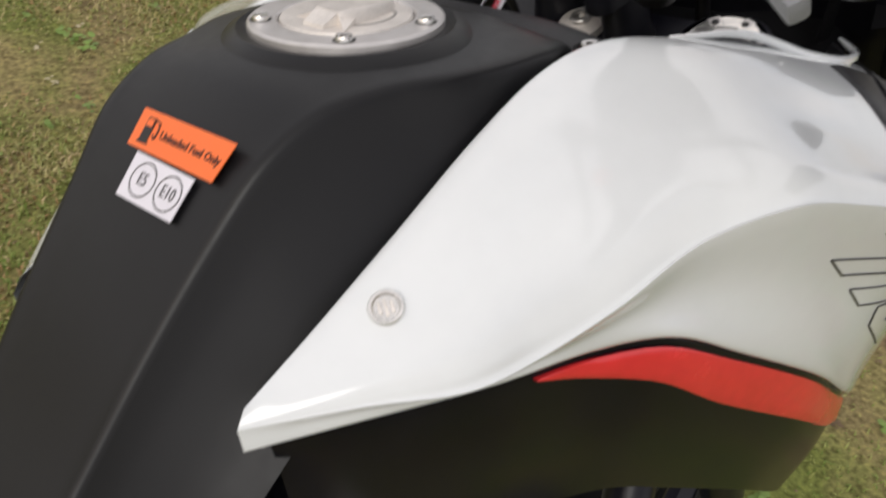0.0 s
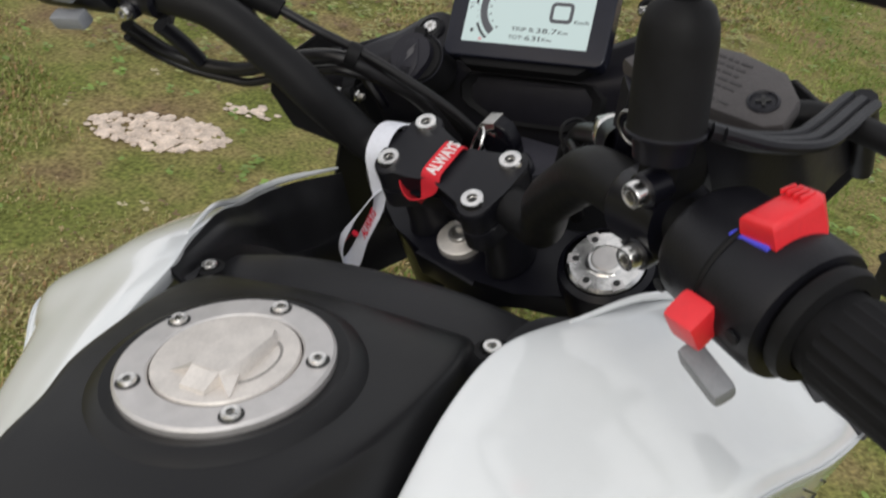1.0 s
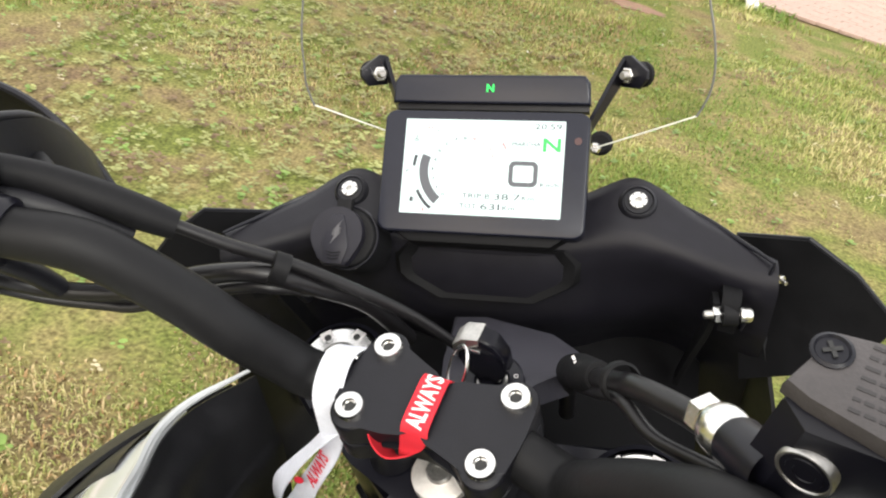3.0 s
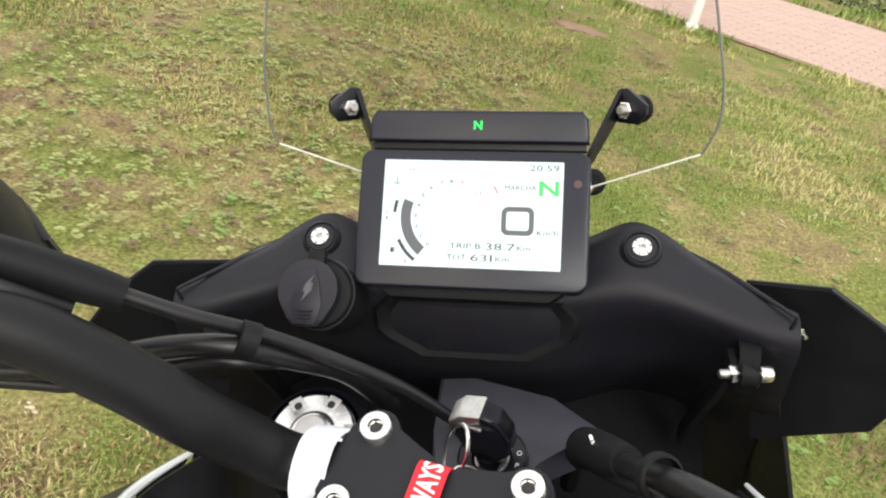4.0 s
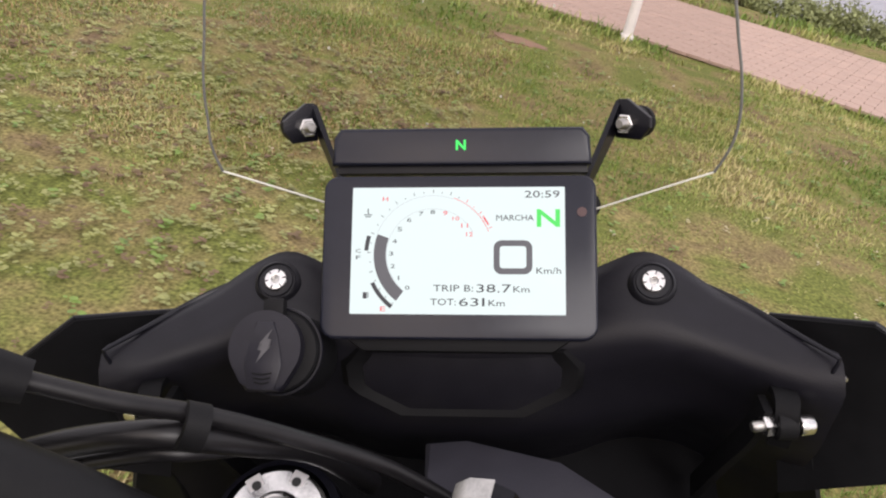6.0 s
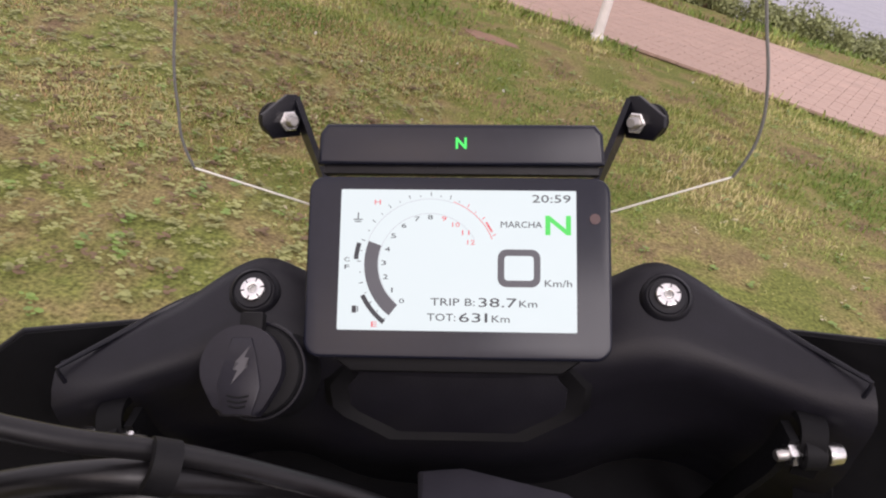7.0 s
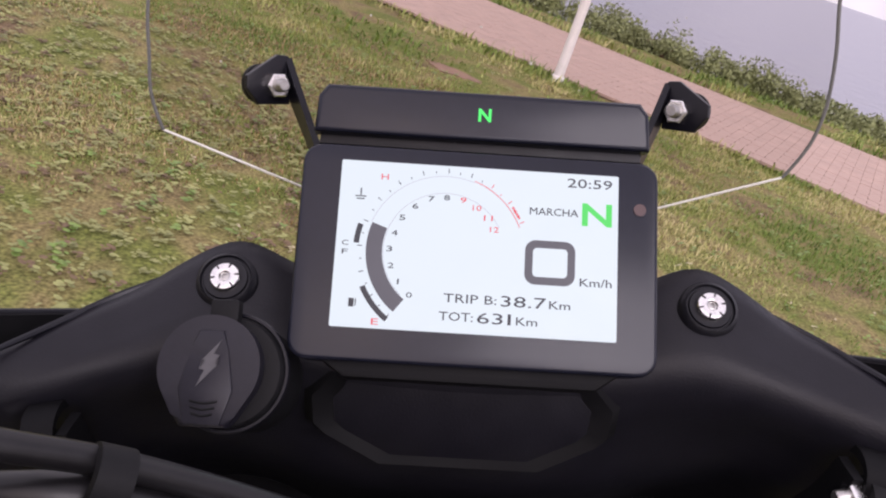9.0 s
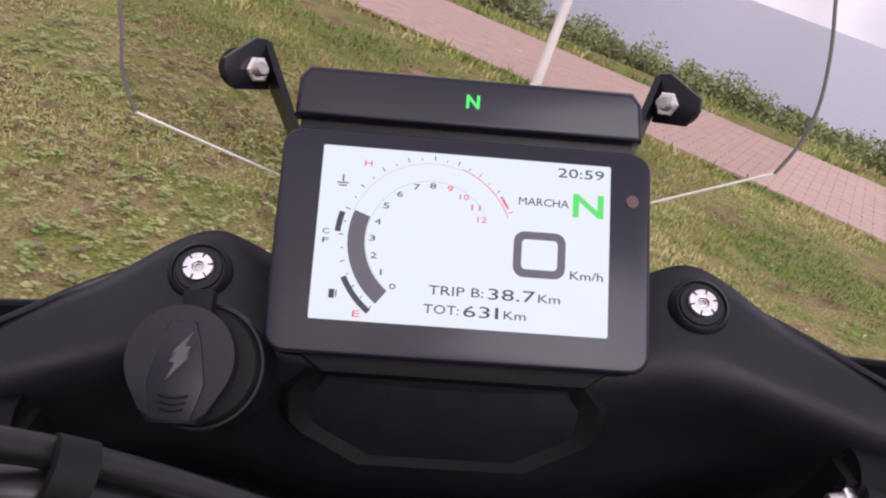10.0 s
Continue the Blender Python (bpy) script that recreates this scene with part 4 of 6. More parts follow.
clamp = part("handlebar_clamp", prism(clamp_outline(), 0.019, 0.0045, FORK @ pose(0, 0, -0.022), 3), M_PLASTIC, bike, "black cast handlebar clamp with four bolts")
part("clamp_base", prism(clamp_outline(0.013), 0.016, 0.003, FORK @ pose(0, 0, -0.040)), M_PLASTIC, clamp)
for sx in (1, -1):
    part("riser", lathe([(0.017, 0.0), (0.015, 0.012), (0.0145, 0.048)], 28, FORK @ pose(sx * 0.040, 0, -0.086) @ Matrix.Diagonal((1, 1.35, 1, 1))), M_PLASTIC, clamp)
    for sy in (1, -1):
        socket_bolt("clamp_bolt", clamp, FORK @ pose(sx * 0.0400, sy * 0.0206, -0.0045), 0.0085, 0.006)
        part("bolt_boss", lathe([(0.0118, -0.004), (0.0116, 0.0005), (0.0105, 0.001), (0, 0.001)], 24, FORK @ pose(sx * 0.0400, sy * 0.0206, -0.0045)), M_PLASTIC, clamp)

BAR = [(0, 0, -0.018, 0.0142), (0.045, 0, -0.018, 0.0142), (0.080, -0.006, -0.0180, 0.0146), (0.0945, -0.0125, 0.0050, 0.0147), (0.1065, -0.0205, 0.0335, 0.0147), (0.128, -0.0265, 0.0645, 0.0145), (0.159, -0.0380, 0.1020, 0.0140), (0.197, -0.0545, 0.117, 0.0125), (0.222, -0.060, 0.124, 0.011), (0.27, -0.078, 0.134, 0.011), (0.40, -0.126, 0.150, 0.011)]
rows = [(-x, y, z, r) for x, y, z, r in BAR[:0:-1]] + BAR
part("handlebar", tube([r[:3] for r in rows], [r[3] for r in rows], 120, 20, FORK), M_BAR, bike, "bent matte black tapered handlebar")

# upper yoke with fork caps
yoke = [(-0.135, 0.012), (-0.13, 0.05), (-0.1, 0.062), (-0.06, 0.04), (-0.03, 0.03), (0.03, 0.03), (0.06, 0.04), (0.1, 0.062), (0.13, 0.05), (0.135, 0.012), (0.11, -0.004), (0.06, -0.02), (0.03, -0.036), (-0.03, -0.036), (-0.06, -0.02), (-0.11, -0.004)]
part("upper_yoke", prism(yoke, 0.026, 0.005, FORK @ pose(0, 0, -0.114)), M_SATIN, bike, "black cast upper fork yoke")
STEM = FORK @ pose(-0.0045, -0.0075, -0.081)
stem_nut = part("steering_nut", lathe([(0.0082, 0.0012), (0.0095, 0.0004), (0.0165, 0.0), (0.0182, -0.0012), (0.0186, -0.012)], 40, STEM), M_ALU2, bike, "satin aluminium steering stem washer and nut")
part("stem_bolt", lathe([(0.0083, 0.0), (0.0083, 0.0042), (0.0074, 0.0052), (0.0048, 0.0052), (0.0046, 0.002), (0, 0.002)], 12, STEM), M_DULLSTEEL, stem_nut, "dull steel stem bolt", smooth=False)


def fork_leg(s):
    at = FORK @ (pose(0.1095, 0.0245, -0.0715) if s > 0 else pose(-0.110, 0.0355, -0.0855)) @ Matrix.Diagonal((1.08, 1.08, 1, 1))
    leg = part("fork_tube", lathe([(0.0285, -0.012), (0.0285, -0.03), (0.0265, -0.034), (0.0265, -0.42), (0.029, -0.43), (0.031, -0.46), (0.031, -0.86), (0.02, -0.87), (0, -0.87)], 36, at), M_SATIN, bike, "black upside-down fork leg")
    ring = part("fork_cap", lathe([(0.0, 0.0035), (0.0105, 0.0035), (0.0125, 0.0025), (0.0135, 0.0015), (0.0235, 0.0015), (0.0255, -0.0005), (0.0262, -0.012)], 48, at), M_STEEL, bike, "machined aluminium fork cap with notches")
    for k in range(6):
        a = k * 60 + 25
        # dark disc painted on for the shade in a notch
        part("notch", lathe([(0.0024, 0), (0.0024, 0.0004), (0, 0.0004)], 12, at @ pose(0.0195 * math.cos(radians(a)), 0.0195 * math.sin(radians(a)), 0.0014)), M_SOCKET, ring)
        part("facet", box(0.007, 0.008, 0.0015, 0.0005, at @ pose(0.0215 * math.cos(radians(a)), 0.0215 * math.sin(radians(a)), 0.0009, 0, 0, a)), M_ALU, ring)
    part("centre_nub", lathe([(0.0, 0.0052), (0.0085, 0.0052), (0.0096, 0.0042), (0.0096, 0.002)], 30, at), M_ALU, ring)
    part("yoke_collar", lathe([(0.0275, 0.0), (0.0315, -0.003), (0.033, -0.012), (0.033, -0.034)], 36, at), M_SATIN, bike)


for s in (1, -1):
    fork_leg(s)
part("lower_yoke", prism([(x * 1.02, y) for x, y in yoke], 0.03, 0.005, FORK @ pose(0, 0, -0.31)), M_SATIN, bike, "black lower fork yoke")
part("steering_stem", lathe([(0.024, -0.32), (0.024, -0.1)], 24, FORK @ pose(0, -0.011, 0)), M_SATIN, bike)

# right switch housing, grip, brake master cylinder, mirror stem
AX = Vector((0.13, -0.048, 0.016)).normalized()
GRIP = Matrix.Translation((0.262, -0.0752, 0.1325)) @ AX.to_track_quat("X", "Z").to_matrix().to_4x4()  # x along the bar
RC = FORK @ GRIP


def along(profile, seg=36):
    """Turned about the bar's axis instead of z."""
    return lathe(profile, seg, pose(0, 0, 0, 0, 90, 0))


body = along([(0.012, -0.036), (0.020, -0.035), (0.0232, -0.030), (0.0238, -0.010), (0.0248, -0.006), (0.0248, 0.014), (0.0235, 0.018), (0.018, 0.019)], 40)
for v in body.verts:
    v.co.y *= 1.12
    if v.co.z < 0:
        v.co.z *= 1.3
switch_r = part("switch_housing", body, M_PLASTIC, bike, "black plastic right-hand switch housing", at=RC)
part("seam", along([(0.0249, -0.0102), (0.0254, -0.009), (0.0249, -0.0078)], 40), M_RUBBER, switch_r, at=RC @ Matrix.Diagonal((1, 1.1, 1, 1)))
kill = [(-0.0080, -0.0140), (0.0078, -0.0130), (0.0095, 0.009), (0.006, 0.0135), (-0.0058, 0.0135)]
KIL = RC @ pose(-0.0015, 0.0085, 0.0170, -2, -8, 6)
part("blue_edge", prism([(x * 1.02 - 0.0030, y * 1.04 - 0.0012) for x, y in kill], 0.0075, 0.001, KIL), M_BLUE, switch_r, "blue edge under the red switch")
rocker_mesh = prism(kill, 0.0170, 0.003, KIL, 3)
for v in rocker_mesh.verts:  # the top rises to a blunt ridge across the rocker
    q = KIL.inverted() @ v.co
    if q.z > 0.006:
        q.z += 0.0018 - 0.28 * abs(q.y + 0.003)
        q.x *= 0.86
    v.co = KIL @ q
rocker = part("kill_switch", rocker_mesh, M_SWITCH, switch_r, "red engine stop rocker switch", smooth=False)
part("switch_ribs", join(*[box(0.0011, 0.0075, 0.0018, 0.0004, KIL @ pose(-0.0036 + 0.0026 * k, 0.0062, 0.0162, -15, 0, 0)) for k in range(4)]), M_SWITCH, rocker)
part("start_button", box(0.0145, 0.014, 0.0165, 0.003, RC @ pose(-0.004, -0.0312, 0.0005, 12, 0, 8)), M_SWITCH, switch_r, "red starter button")
part("side_button", box(0.024, 0.010, 0.012, 0.003, RC @ pose(0.004, -0.033, -0.0215, 8, 12, -4)), M_GREY, switch_r, "grey rocker button")
for x, z in ((-0.028, -0.004), (0.012, 0.004)):
    part("housing_screw", lathe([(0.003, 0), (0.003, 0.001), (0.0018, 0.0012), (0, 0.0006)], 14, RC @ pose(x, -0.0275, z, 90, 0, 0)), M_RUBBER, switch_r)
flange = part("grip_flange", along([(0.014, 0.020), (0.0225, 0.021), (0.0235, 0.024), (0.0225, 0.027), (0.0175, 0.028)], 36), M_RUBBER, bike, "black rubber grip flange", at=RC)


def grip_mesh():
    seg = 48
    bm = bmesh.new()
    rings = []
    for x, ribbed in ((0.035, 0), (0.040, 0), (0.042, 1), (0.125, 1), (0.128, 0), (0.140, 0), (0.143, 0)):
        ring = []
        for k in range(seg):
            r = 0.0168 + (0.0014 if (k % 2 and ribbed) else 0.0) - (0.004 if x > 0.142 else 0)
            a = 2 * math.pi * k / seg
            ring.append(bm.verts.new((x, r * math.cos(a), r * math.sin(a))))
        rings.append(ring)
    for a, b in zip(rings, rings[1:]):
        for k in range(seg):
            j = (k + 1) % seg
            bm.faces.new((a[k], a[j], b[j], b[k]))
    bm.faces.new(rings[-1])
    return bm


part("throttle_grip", grip_mesh(), M_RUBBER, bike, "ribbed black rubber throttle grip", at=RC @ pose(-0.008, 0, 0), smooth=False)
LC = FORK @ Matrix.Diagonal((-1, 1, 1, 1)) @ GRIP
body = along([(0.012, -0.04), (0.024, -0.039), (0.0275, -0.034), (0.0285, 0.022), (0.026, 0.027), (0.02, 0.028)], 36)
switch_l = part("switch_housing", body, M_PLASTIC, bike, "black plastic left-hand switch housing with grey buttons", at=LC)
part("grip_flange", along([(0.014, 0.028), (0.0245, 0.029), (0.0255, 0.032), (0.0245, 0.035), (0.0185, 0.036)], 36), M_RUBBER, bike, at=LC)
part("left_grip", grip_mesh(), M_RUBBER, bike, "ribbed black rubber left grip", at=LC, smooth=False)
part("indicator_button", box(0.02, 0.012, 0.014, 0.003, LC @ pose(-0.018, -0.034, 0.008, 15, 0, 0)), M_GREY, switch_l, "pale grey indicator button")
part("horn_button", box(0.03, 0.012, 0.011, 0.003, LC @ pose(-0.014, -0.035, -0.016, 5, 8, 0)), M_GREY, switch_l, "pale grey horn button")


def controls(s):
    """Lever clamp with two bolts, mirror boot and stem, ribbed hand-guard bracket and guard."""
    base = FORK @ Matrix.Diagonal((s, 1, 1, 1))
    holder = part("lever_clamp", tube([(0.190, -0.0520, 0.1145), (0.191, -0.0523, 0.1150), (0.2165, -0.0590, 0.1222), (0.2175, -0.0593, 0.1226)], [0.0155, 0.0178, 0.0178, 0.0155], 4, 26, base, straight=True), M_SATIN, bike, "black lever clamp on the handlebar")
    part("clamp_lug", box(0.022, 0.022, 0.030, 0.006, base @ pose(0.206, -0.046, 0.142, -20, 0, -14)), M_WING, holder)
    for x, y, z in ((0.2031, -0.0672, 0.1419), (0.2055, -0.0770, 0.1135)):
        part("bolt_ear", lathe([(0.0074, -0.022), (0.0074, -0.001), (0.0066, 0.0), (0, 0.0)], 22, base @ pose(x, y, z, 78, 0, -16)), M_SATIN, holder)
        socket_bolt("clamp_bolt", holder, base @ pose(x, y, z, 78, 0, -16), 0.0056, 0.0055, M_STEEL)
    boot_at = base @ Matrix.Translation((0.2066, -0.0540, 0.1675)) @ Vector((-0.004, 0.0165, 0.040)).to_track_quat("Z", "Y").to_matrix().to_4x4()
    boss = part("mirror_boss", lathe([(0.0115, -0.012), (0.0125, -0.003), (0.0155, -0.0018), (0.0157, -0.0004), (0.0150, 0.0004)], 30, boot_at), M_SATIN, holder)
    stem = part("mirror_boot", lathe([(0.0152, 0.0), (0.0147, 0.002), (0.0145, 0.033), (0.0138, 0.039), (0.0115, 0.045), (0.008, 0.048), (0, 0.048)], 36, boot_at), M_RUBBER, bike, "black rubber boot of the mirror stem")
    part("mirror_arm", tube([(0.2025, -0.0365, 0.206), (0.2025, -0.0335, 0.216), (0.208, -0.032, 0.226), (0.228, -0.037, 0.233), (0.30, -0.053, 0.246), (0.38, -0.070, 0.264)], 0.0058, 30, 12, base), M_BAR, stem)
    if s > 0:
        ledge = [(0.215, -0.046, 0.166), (0.230, -0.036, 0.158), (0.240, -0.018, 0.1475), (0.2415, 0.0, 0.140), (0.2410, 0.020, 0.132), (0.2412, 0.0345, 0.1267)]
    else:
        ledge = [(0.205, -0.058, 0.150), (0.222, -0.042, 0.149), (0.240, -0.02, 0.1425), (0.250, 0.008, 0.122), (0.2575, 0.022, 0.106), (0.268, 0.034, 0.082), (0.285, 0.047, 0.048)]
    bracket = new("guard_bracket")
    bracket.parent = bike
    tagged(bracket, "ribbed black hand-guard bracket")
    if s > 0:
        for d in (0.0, 0.0055, 0.0112):
            part("ledge", tube(shifted(ledge, (d, 0.0, -0.0012 * (d == 0.0055))), [0.0026 if d != 0.0055 else 0.0036] * 6, 26, 8, base), M_PLASTIC, bracket)
        part("end_rib", tube([(0.2465, 0.0345, 0.1265), (0.2490, 0.0390, 0.108), (0.2508, 0.0454, 0.075)], [0.0068, 0.0060, 0.0050], 14, 10, base), M_PLASTIC, bracket)
    else:
        for d in (0.0, 0.007, 0.014):
            part("ledge", tube(shifted(ledge, (d * 0.5, d * 0.4, -d * 0.7)), 0.0030, 26, 10, base), M_PLASTIC, bracket)
    part("web", loft([shifted(ledge, (0.001, 0.001, -0.003)), shifted(ledge, (0.006, 0.005, -0.046 if s > 0 else -0.066))], 24, 4, 0.004, base), M_PLASTIC, bracket)
    rows = []
    for u in (0.0, 0.15, 0.5, 0.85, 1.0):
        top = [(0.272, 0.045, 0.022), (0.30, 0.052, 0.062), (0.34, 0.052, 0.084), (0.39, 0.036, 0.10), (0.42, 0.0, 0.105)]
        low = [(0.27, 0.045, -0.005), (0.30, 0.05, -0.012), (0.34, 0.05, -0.004), (0.39, 0.034, 0.016), (0.42, 0.0, 0.03)]
        rows.append(between(top, low, u, (0, 0.012 * math.sin(math.pi * u), 0)))
    guard = part("hand_guard", loft(rows, 30, 4, 0.0025, base), M_PLASTIC, bike, "black plastic hand guard shell")
    part("guard_rim", tube(shifted(rows[0], (0, -0.001, 0.0)), 0.003, 26, 8, base), M_SATIN, guard)
    lever = [(0.206, -0.02, 0.125), (0.222, 0.012, 0.126), (0.26, 0.016, 0.128), (0.34, -0.02, 0.138), (0.40, -0.05, 0.146)]
    if s < 0:
        lever = [(0.212, -0.03, 0.100), (0.235, -0.002, 0.092), (0.28, 0.006, 0.092), (0.34, -0.02, 0.104), (0.40, -0.05, 0.116)]
    part("lever", tube(lever, [0.007, 0.007, 0.006, 0.005, 0.006], 30, 10, base), M_BAR, bike, "black hand lever")
    return base


controls(1)
controls(-1)

# brake fluid reservoir on the right
RES = FORK @ pose(0.197, -0.004, 0.1485)
pts = [(-0.0400, -0.0055), (-0.0320, -0.0095), (-0.005, -0.0165), (0.032, -0.0175), (0.0385, -0.0125), (0.0372, 0.004), (0.026, 0.016), (0.004, 0.0205), (-0.0295, 0.0178)]
body = prism([(-0.0385, -0.0075), (-0.030, -0.0165), (0.030, -0.0175), (0.037, -0.012), (0.036, 0.004), (0.025, 0.015), (0.004, 0.0195), (-0.0285, 0.0168)], 0.052, 0.002)
for v in body.verts:  # the near wall flares towards its foot
    v.co.y -= 0.14 * (0.052 - v.co.z)
    v.co.x -= 0.16 * (0.052 - v.co.z)
reservoir = part("brake_reservoir", body, M_SATIN, bike, "black brake fluid reservoir", at=RES @ pose(0, 0, -0.0575))
res_cap = part("reservoir_cap", prism(pts, 0.0085, 0.0035, RES @ pose(0, 0, -0.0065), 2), M_RESCAP, bike, "grey cast reservoir cap with raised print", smooth=False)
for x, y in ((-0.0296, 0.0093), (0.0258, -0.0048)):
    scr = part("cap_screw", lathe([(0.0066, 0.0), (0.0066, 0.0006), (0.0055, 0.0012), (0.0048, 0.0003), (0, 0.0007)], 22, RES @ pose(x, y, 0.0020)), M_SATIN, res_cap, "black cross-head screw")
    part("cross", join(box(0.006, 0.0014, 0.0006, 0, RES @ pose(x, y, 0.0030, 0, 0, 30)), box(0.0014, 0.006, 0.0006, 0, RES @ pose(x, y, 0.0030, 0, 0, 30))), M_SOCKET, scr)
bars("cast_print", 7, 0.036, 0.0040, 0.0013, M_PRINTGREY, res_cap, RES @ pose(-0.001, 0.0135, 0.0021, 0, 0, -6), 3)
SIGHT = RES @ pose(-0.0258, -0.0198, -0.0225, 82, 0, -14)
sight = part("sight_glass", lathe([(0.0, 0.001), (0.0078, 0.001), (0.0082, 0.0018), (0.0090, 0.0018), (0.0094, 0.001), (0.0094, -0.006)], 30, SIGHT), M_DULLSTEEL, reservoir, "round oil sight glass")
part("sight_lens", lathe([(0, 0.0012), (0.0035, 0.0012), (0.0037, 0.0016), (0.0060, 0.0016), (0.0062, 0.0012), (0.0079, 0.0012)], 26, SIGHT), M_SATIN, sight)
MC = FORK @ Matrix.Translation((0.154, -0.012, 0.1005)) @ Vector((-0.0155, 0.0135, -0.012)).to_track_quat("Z", "Y").to_matrix().to_4x4()
part("master_cylinder", lathe([(0.0105, -0.016), (0.0105, 0.006), (0.0095, 0.008), (0.0, 0.008)], 28, MC), M_SATIN, bike, "black brake master cylinder")
banjo = part("banjo_fitting", lathe([(0.0085, 0.009), (0.0098, 0.011), (0.0104, 0.015), (0.0098, 0.019), (0.0085, 0.021), (0, 0.021)], 28, MC), M_STEEL, bike, "bright steel banjo fitting of the brake hose")
for z in (0.0095, 0.0222):
    part("washer", lathe([(0.0078, 0.0), (0.0082, 0.0007), (0.0078, 0.0015), (0.005, 0.0015), (0.005, 0)], 28, MC @ pose(0, 0, z - 0.0015)), M_YELLOWRING, banjo, "yellow zinc washer")
part("banjo_bolt", lathe([(0.0086, 0.0220), (0.0086, 0.0295), (0.0072, 0.031), (0, 0.031)], 6, MC), M_STEEL, banjo, smooth=False)
part("paint_mark", lathe([(0.003, 0), (0.003, 0.0006), (0, 0.0006)], 10, MC @ pose(0.0, -0.0083, 0.015, 90, 0, 0)), M_GREENDOT, banjo)

# hoses and cables


def cable(name, points, r, mat, label, fork=True):
    return part(name, tube(points, r, 40, 10, FORK if fork else None), mat, bike, label)


cable("brake_hose", [(0.142, -0.002, 0.088), (0.125, 0.010, 0.072), (0.104, 0.022, 0.054), (0.090, 0.031, 0.034), (0.074, 0.046, 0.004), (0.058, 0.062, -0.03), (0.046, 0.075, -0.06), (0.04, 0.08, -0.12)], 0.0058, M_CABLE, "black rubber brake hose")
cable("switch_cable", [(0.19, -0.03, 0.102), (0.15, -0.012, 0.076), (0.118, 0.004, 0.05), (0.098, 0.018, 0.045), (0.08, 0.034, 0.012), (0.06, 0.055, -0.03)], 0.0032, M_CABLE, "thin black switch cable")
hose = part("hose_sleeve", tube([(0.078, 0.043, 0.012), (0.070, 0.050, -0.003), (0.060, 0.060, -0.022), (0.053, 0.066, -0.036)], [0.008, 0.0098, 0.0105, 0.0108], 16, 18, FORK), M_RUBBER, bike, "thick black rubber hose sleeve with pale print")
bars("sleeve_print", 1, 0.020, 0.002, 0.0016, M_INKWHITE, hose, FORK @ pose(0.064, 0.049, -0.003, 20, 20, -45), 21)
part("cable_tie", lathe([(0.0085, -0.003), (0.0098, -0.002), (0.0098, 0.002), (0.0085, 0.003)], 20, FORK @ Matrix.Translation((0.094, 0.027, 0.044)) @ Vector((0.6, -0.4, 0.7)).to_track_quat('Z', 'Y').to_matrix().to_4x4()), M_RUBBER, bike, "black cable tie round the hoses")
cable("clutch_sleeve", [(-0.215, -0.03, 0.130), (-0.196, -0.020, 0.120), (-0.176, -0.0115, 0.106), (-0.158, -0.003, 0.090), (-0.145, 0.003, 0.079)], [0.0085, 0.0085, 0.0095, 0.0095, 0.008], M_RUBBER, "thick black rubber clutch cable sleeve")
cable("clutch_perch", [(-0.222, -0.042, 0.120), (-0.200, -0.030, 0.108), (-0.180, -0.021, 0.095), (-0.162, -0.012, 0.080)], [0.012, 0.012, 0.011, 0.007], M_PLASTIC, "black clutch lever perch")
cable("clutch_cable", [(-0.15, 0.001, 0.083), (-0.125, 0.0135, 0.060), (-0.106, 0.0265, 0.040), (-0.080, 0.040, 0.014), (-0.047, 0.056, -0.024), (-0.014, 0.066, -0.068)], 0.0038, M_CABLE, "black clutch cable")
LOOM = [(-0.245, -0.07, 0.085), (-0.249, -0.055, 0.052), (-0.232, -0.042, 0.033), (-0.205, -0.028, 0.026), (-0.1864, -0.02, 0.0275), (-0.15, 0.0, 0.036), (-0.119, 0.014, 0.038), (-0.105, 0.021, 0.031), (-0.093, 0.032, 0.014), (-0.078, 0.050, -0.018), (-0.066, 0.064, -0.07)]
cable("left_switch_cable", LOOM, 0.0058, M_CABLE, "black switch wiring sheath")
cable("left_wire", [(x - 0.002, y - 0.004, z - 0.009 + 0.004 * math.sin(k)) for k, (x, y, z) in enumerate(LOOM[:8])] + [(-0.090, 0.038, 0.004)], 0.0036, M_CABLE, "thin black wiring")
cable("loom_strap", [(-0.222, -0.055, 0.082), (-0.224, -0.046, 0.058), (-0.226, -0.040, 0.036)], 0.0065, M_PLASTIC, "black wiring strap under the handlebar")
part("cable_clip", lathe([(0.007, -0.005), (0.0095, -0.0045), (0.0095, 0.0045), (0.007, 0.005)], 22, FORK @ Matrix.Translation((-0.1055, 0.0222, 0.0375)) @ Vector((0.03, 0.015, -0.023)).to_track_quat('Z', 'Y').to_matrix().to_4x4() @ Matrix.Diagonal((0.95, 1.15, 1, 1))), M_RUBBER, bike, "black cable clip")
part("clip_stay", tube([(-0.110, 0.026, 0.028), (-0.126, 0.040, -0.01), (-0.146, 0.060, -0.06)], 0.0045, 10, 8, FORK), M_SATIN, bike)

# ---------------------------------------------------------------- instrument display
M_SENSOR = material("dark_red_sensor", (0.05, 0.016, 0.016), 0.3)
dash = part("display_housing", slab(0.1392, 0.0838, 0.0075, 0.017, 0.0016, DISP @ pose(0.0003, -0.003, -0.0172)), M_BEZEL, bike, "black rounded instrument display housing")
part("display_back", slab(0.120, 0.066, 0.01, 0.022, 0.006, DISP @ pose(0.0003, -0.004, -0.0165) @ pose(0, 0, 0, 180, 0, 0)), M_PLASTIC, dash)
part("display_foot", prism([(-0.058, -0.047), (0.058, -0.047), (0.048, -0.054), (-0.048, -0.054)], 0.016, 0.003, DISP @ pose(0, 0.003, -0.022)), M_WING, dash)
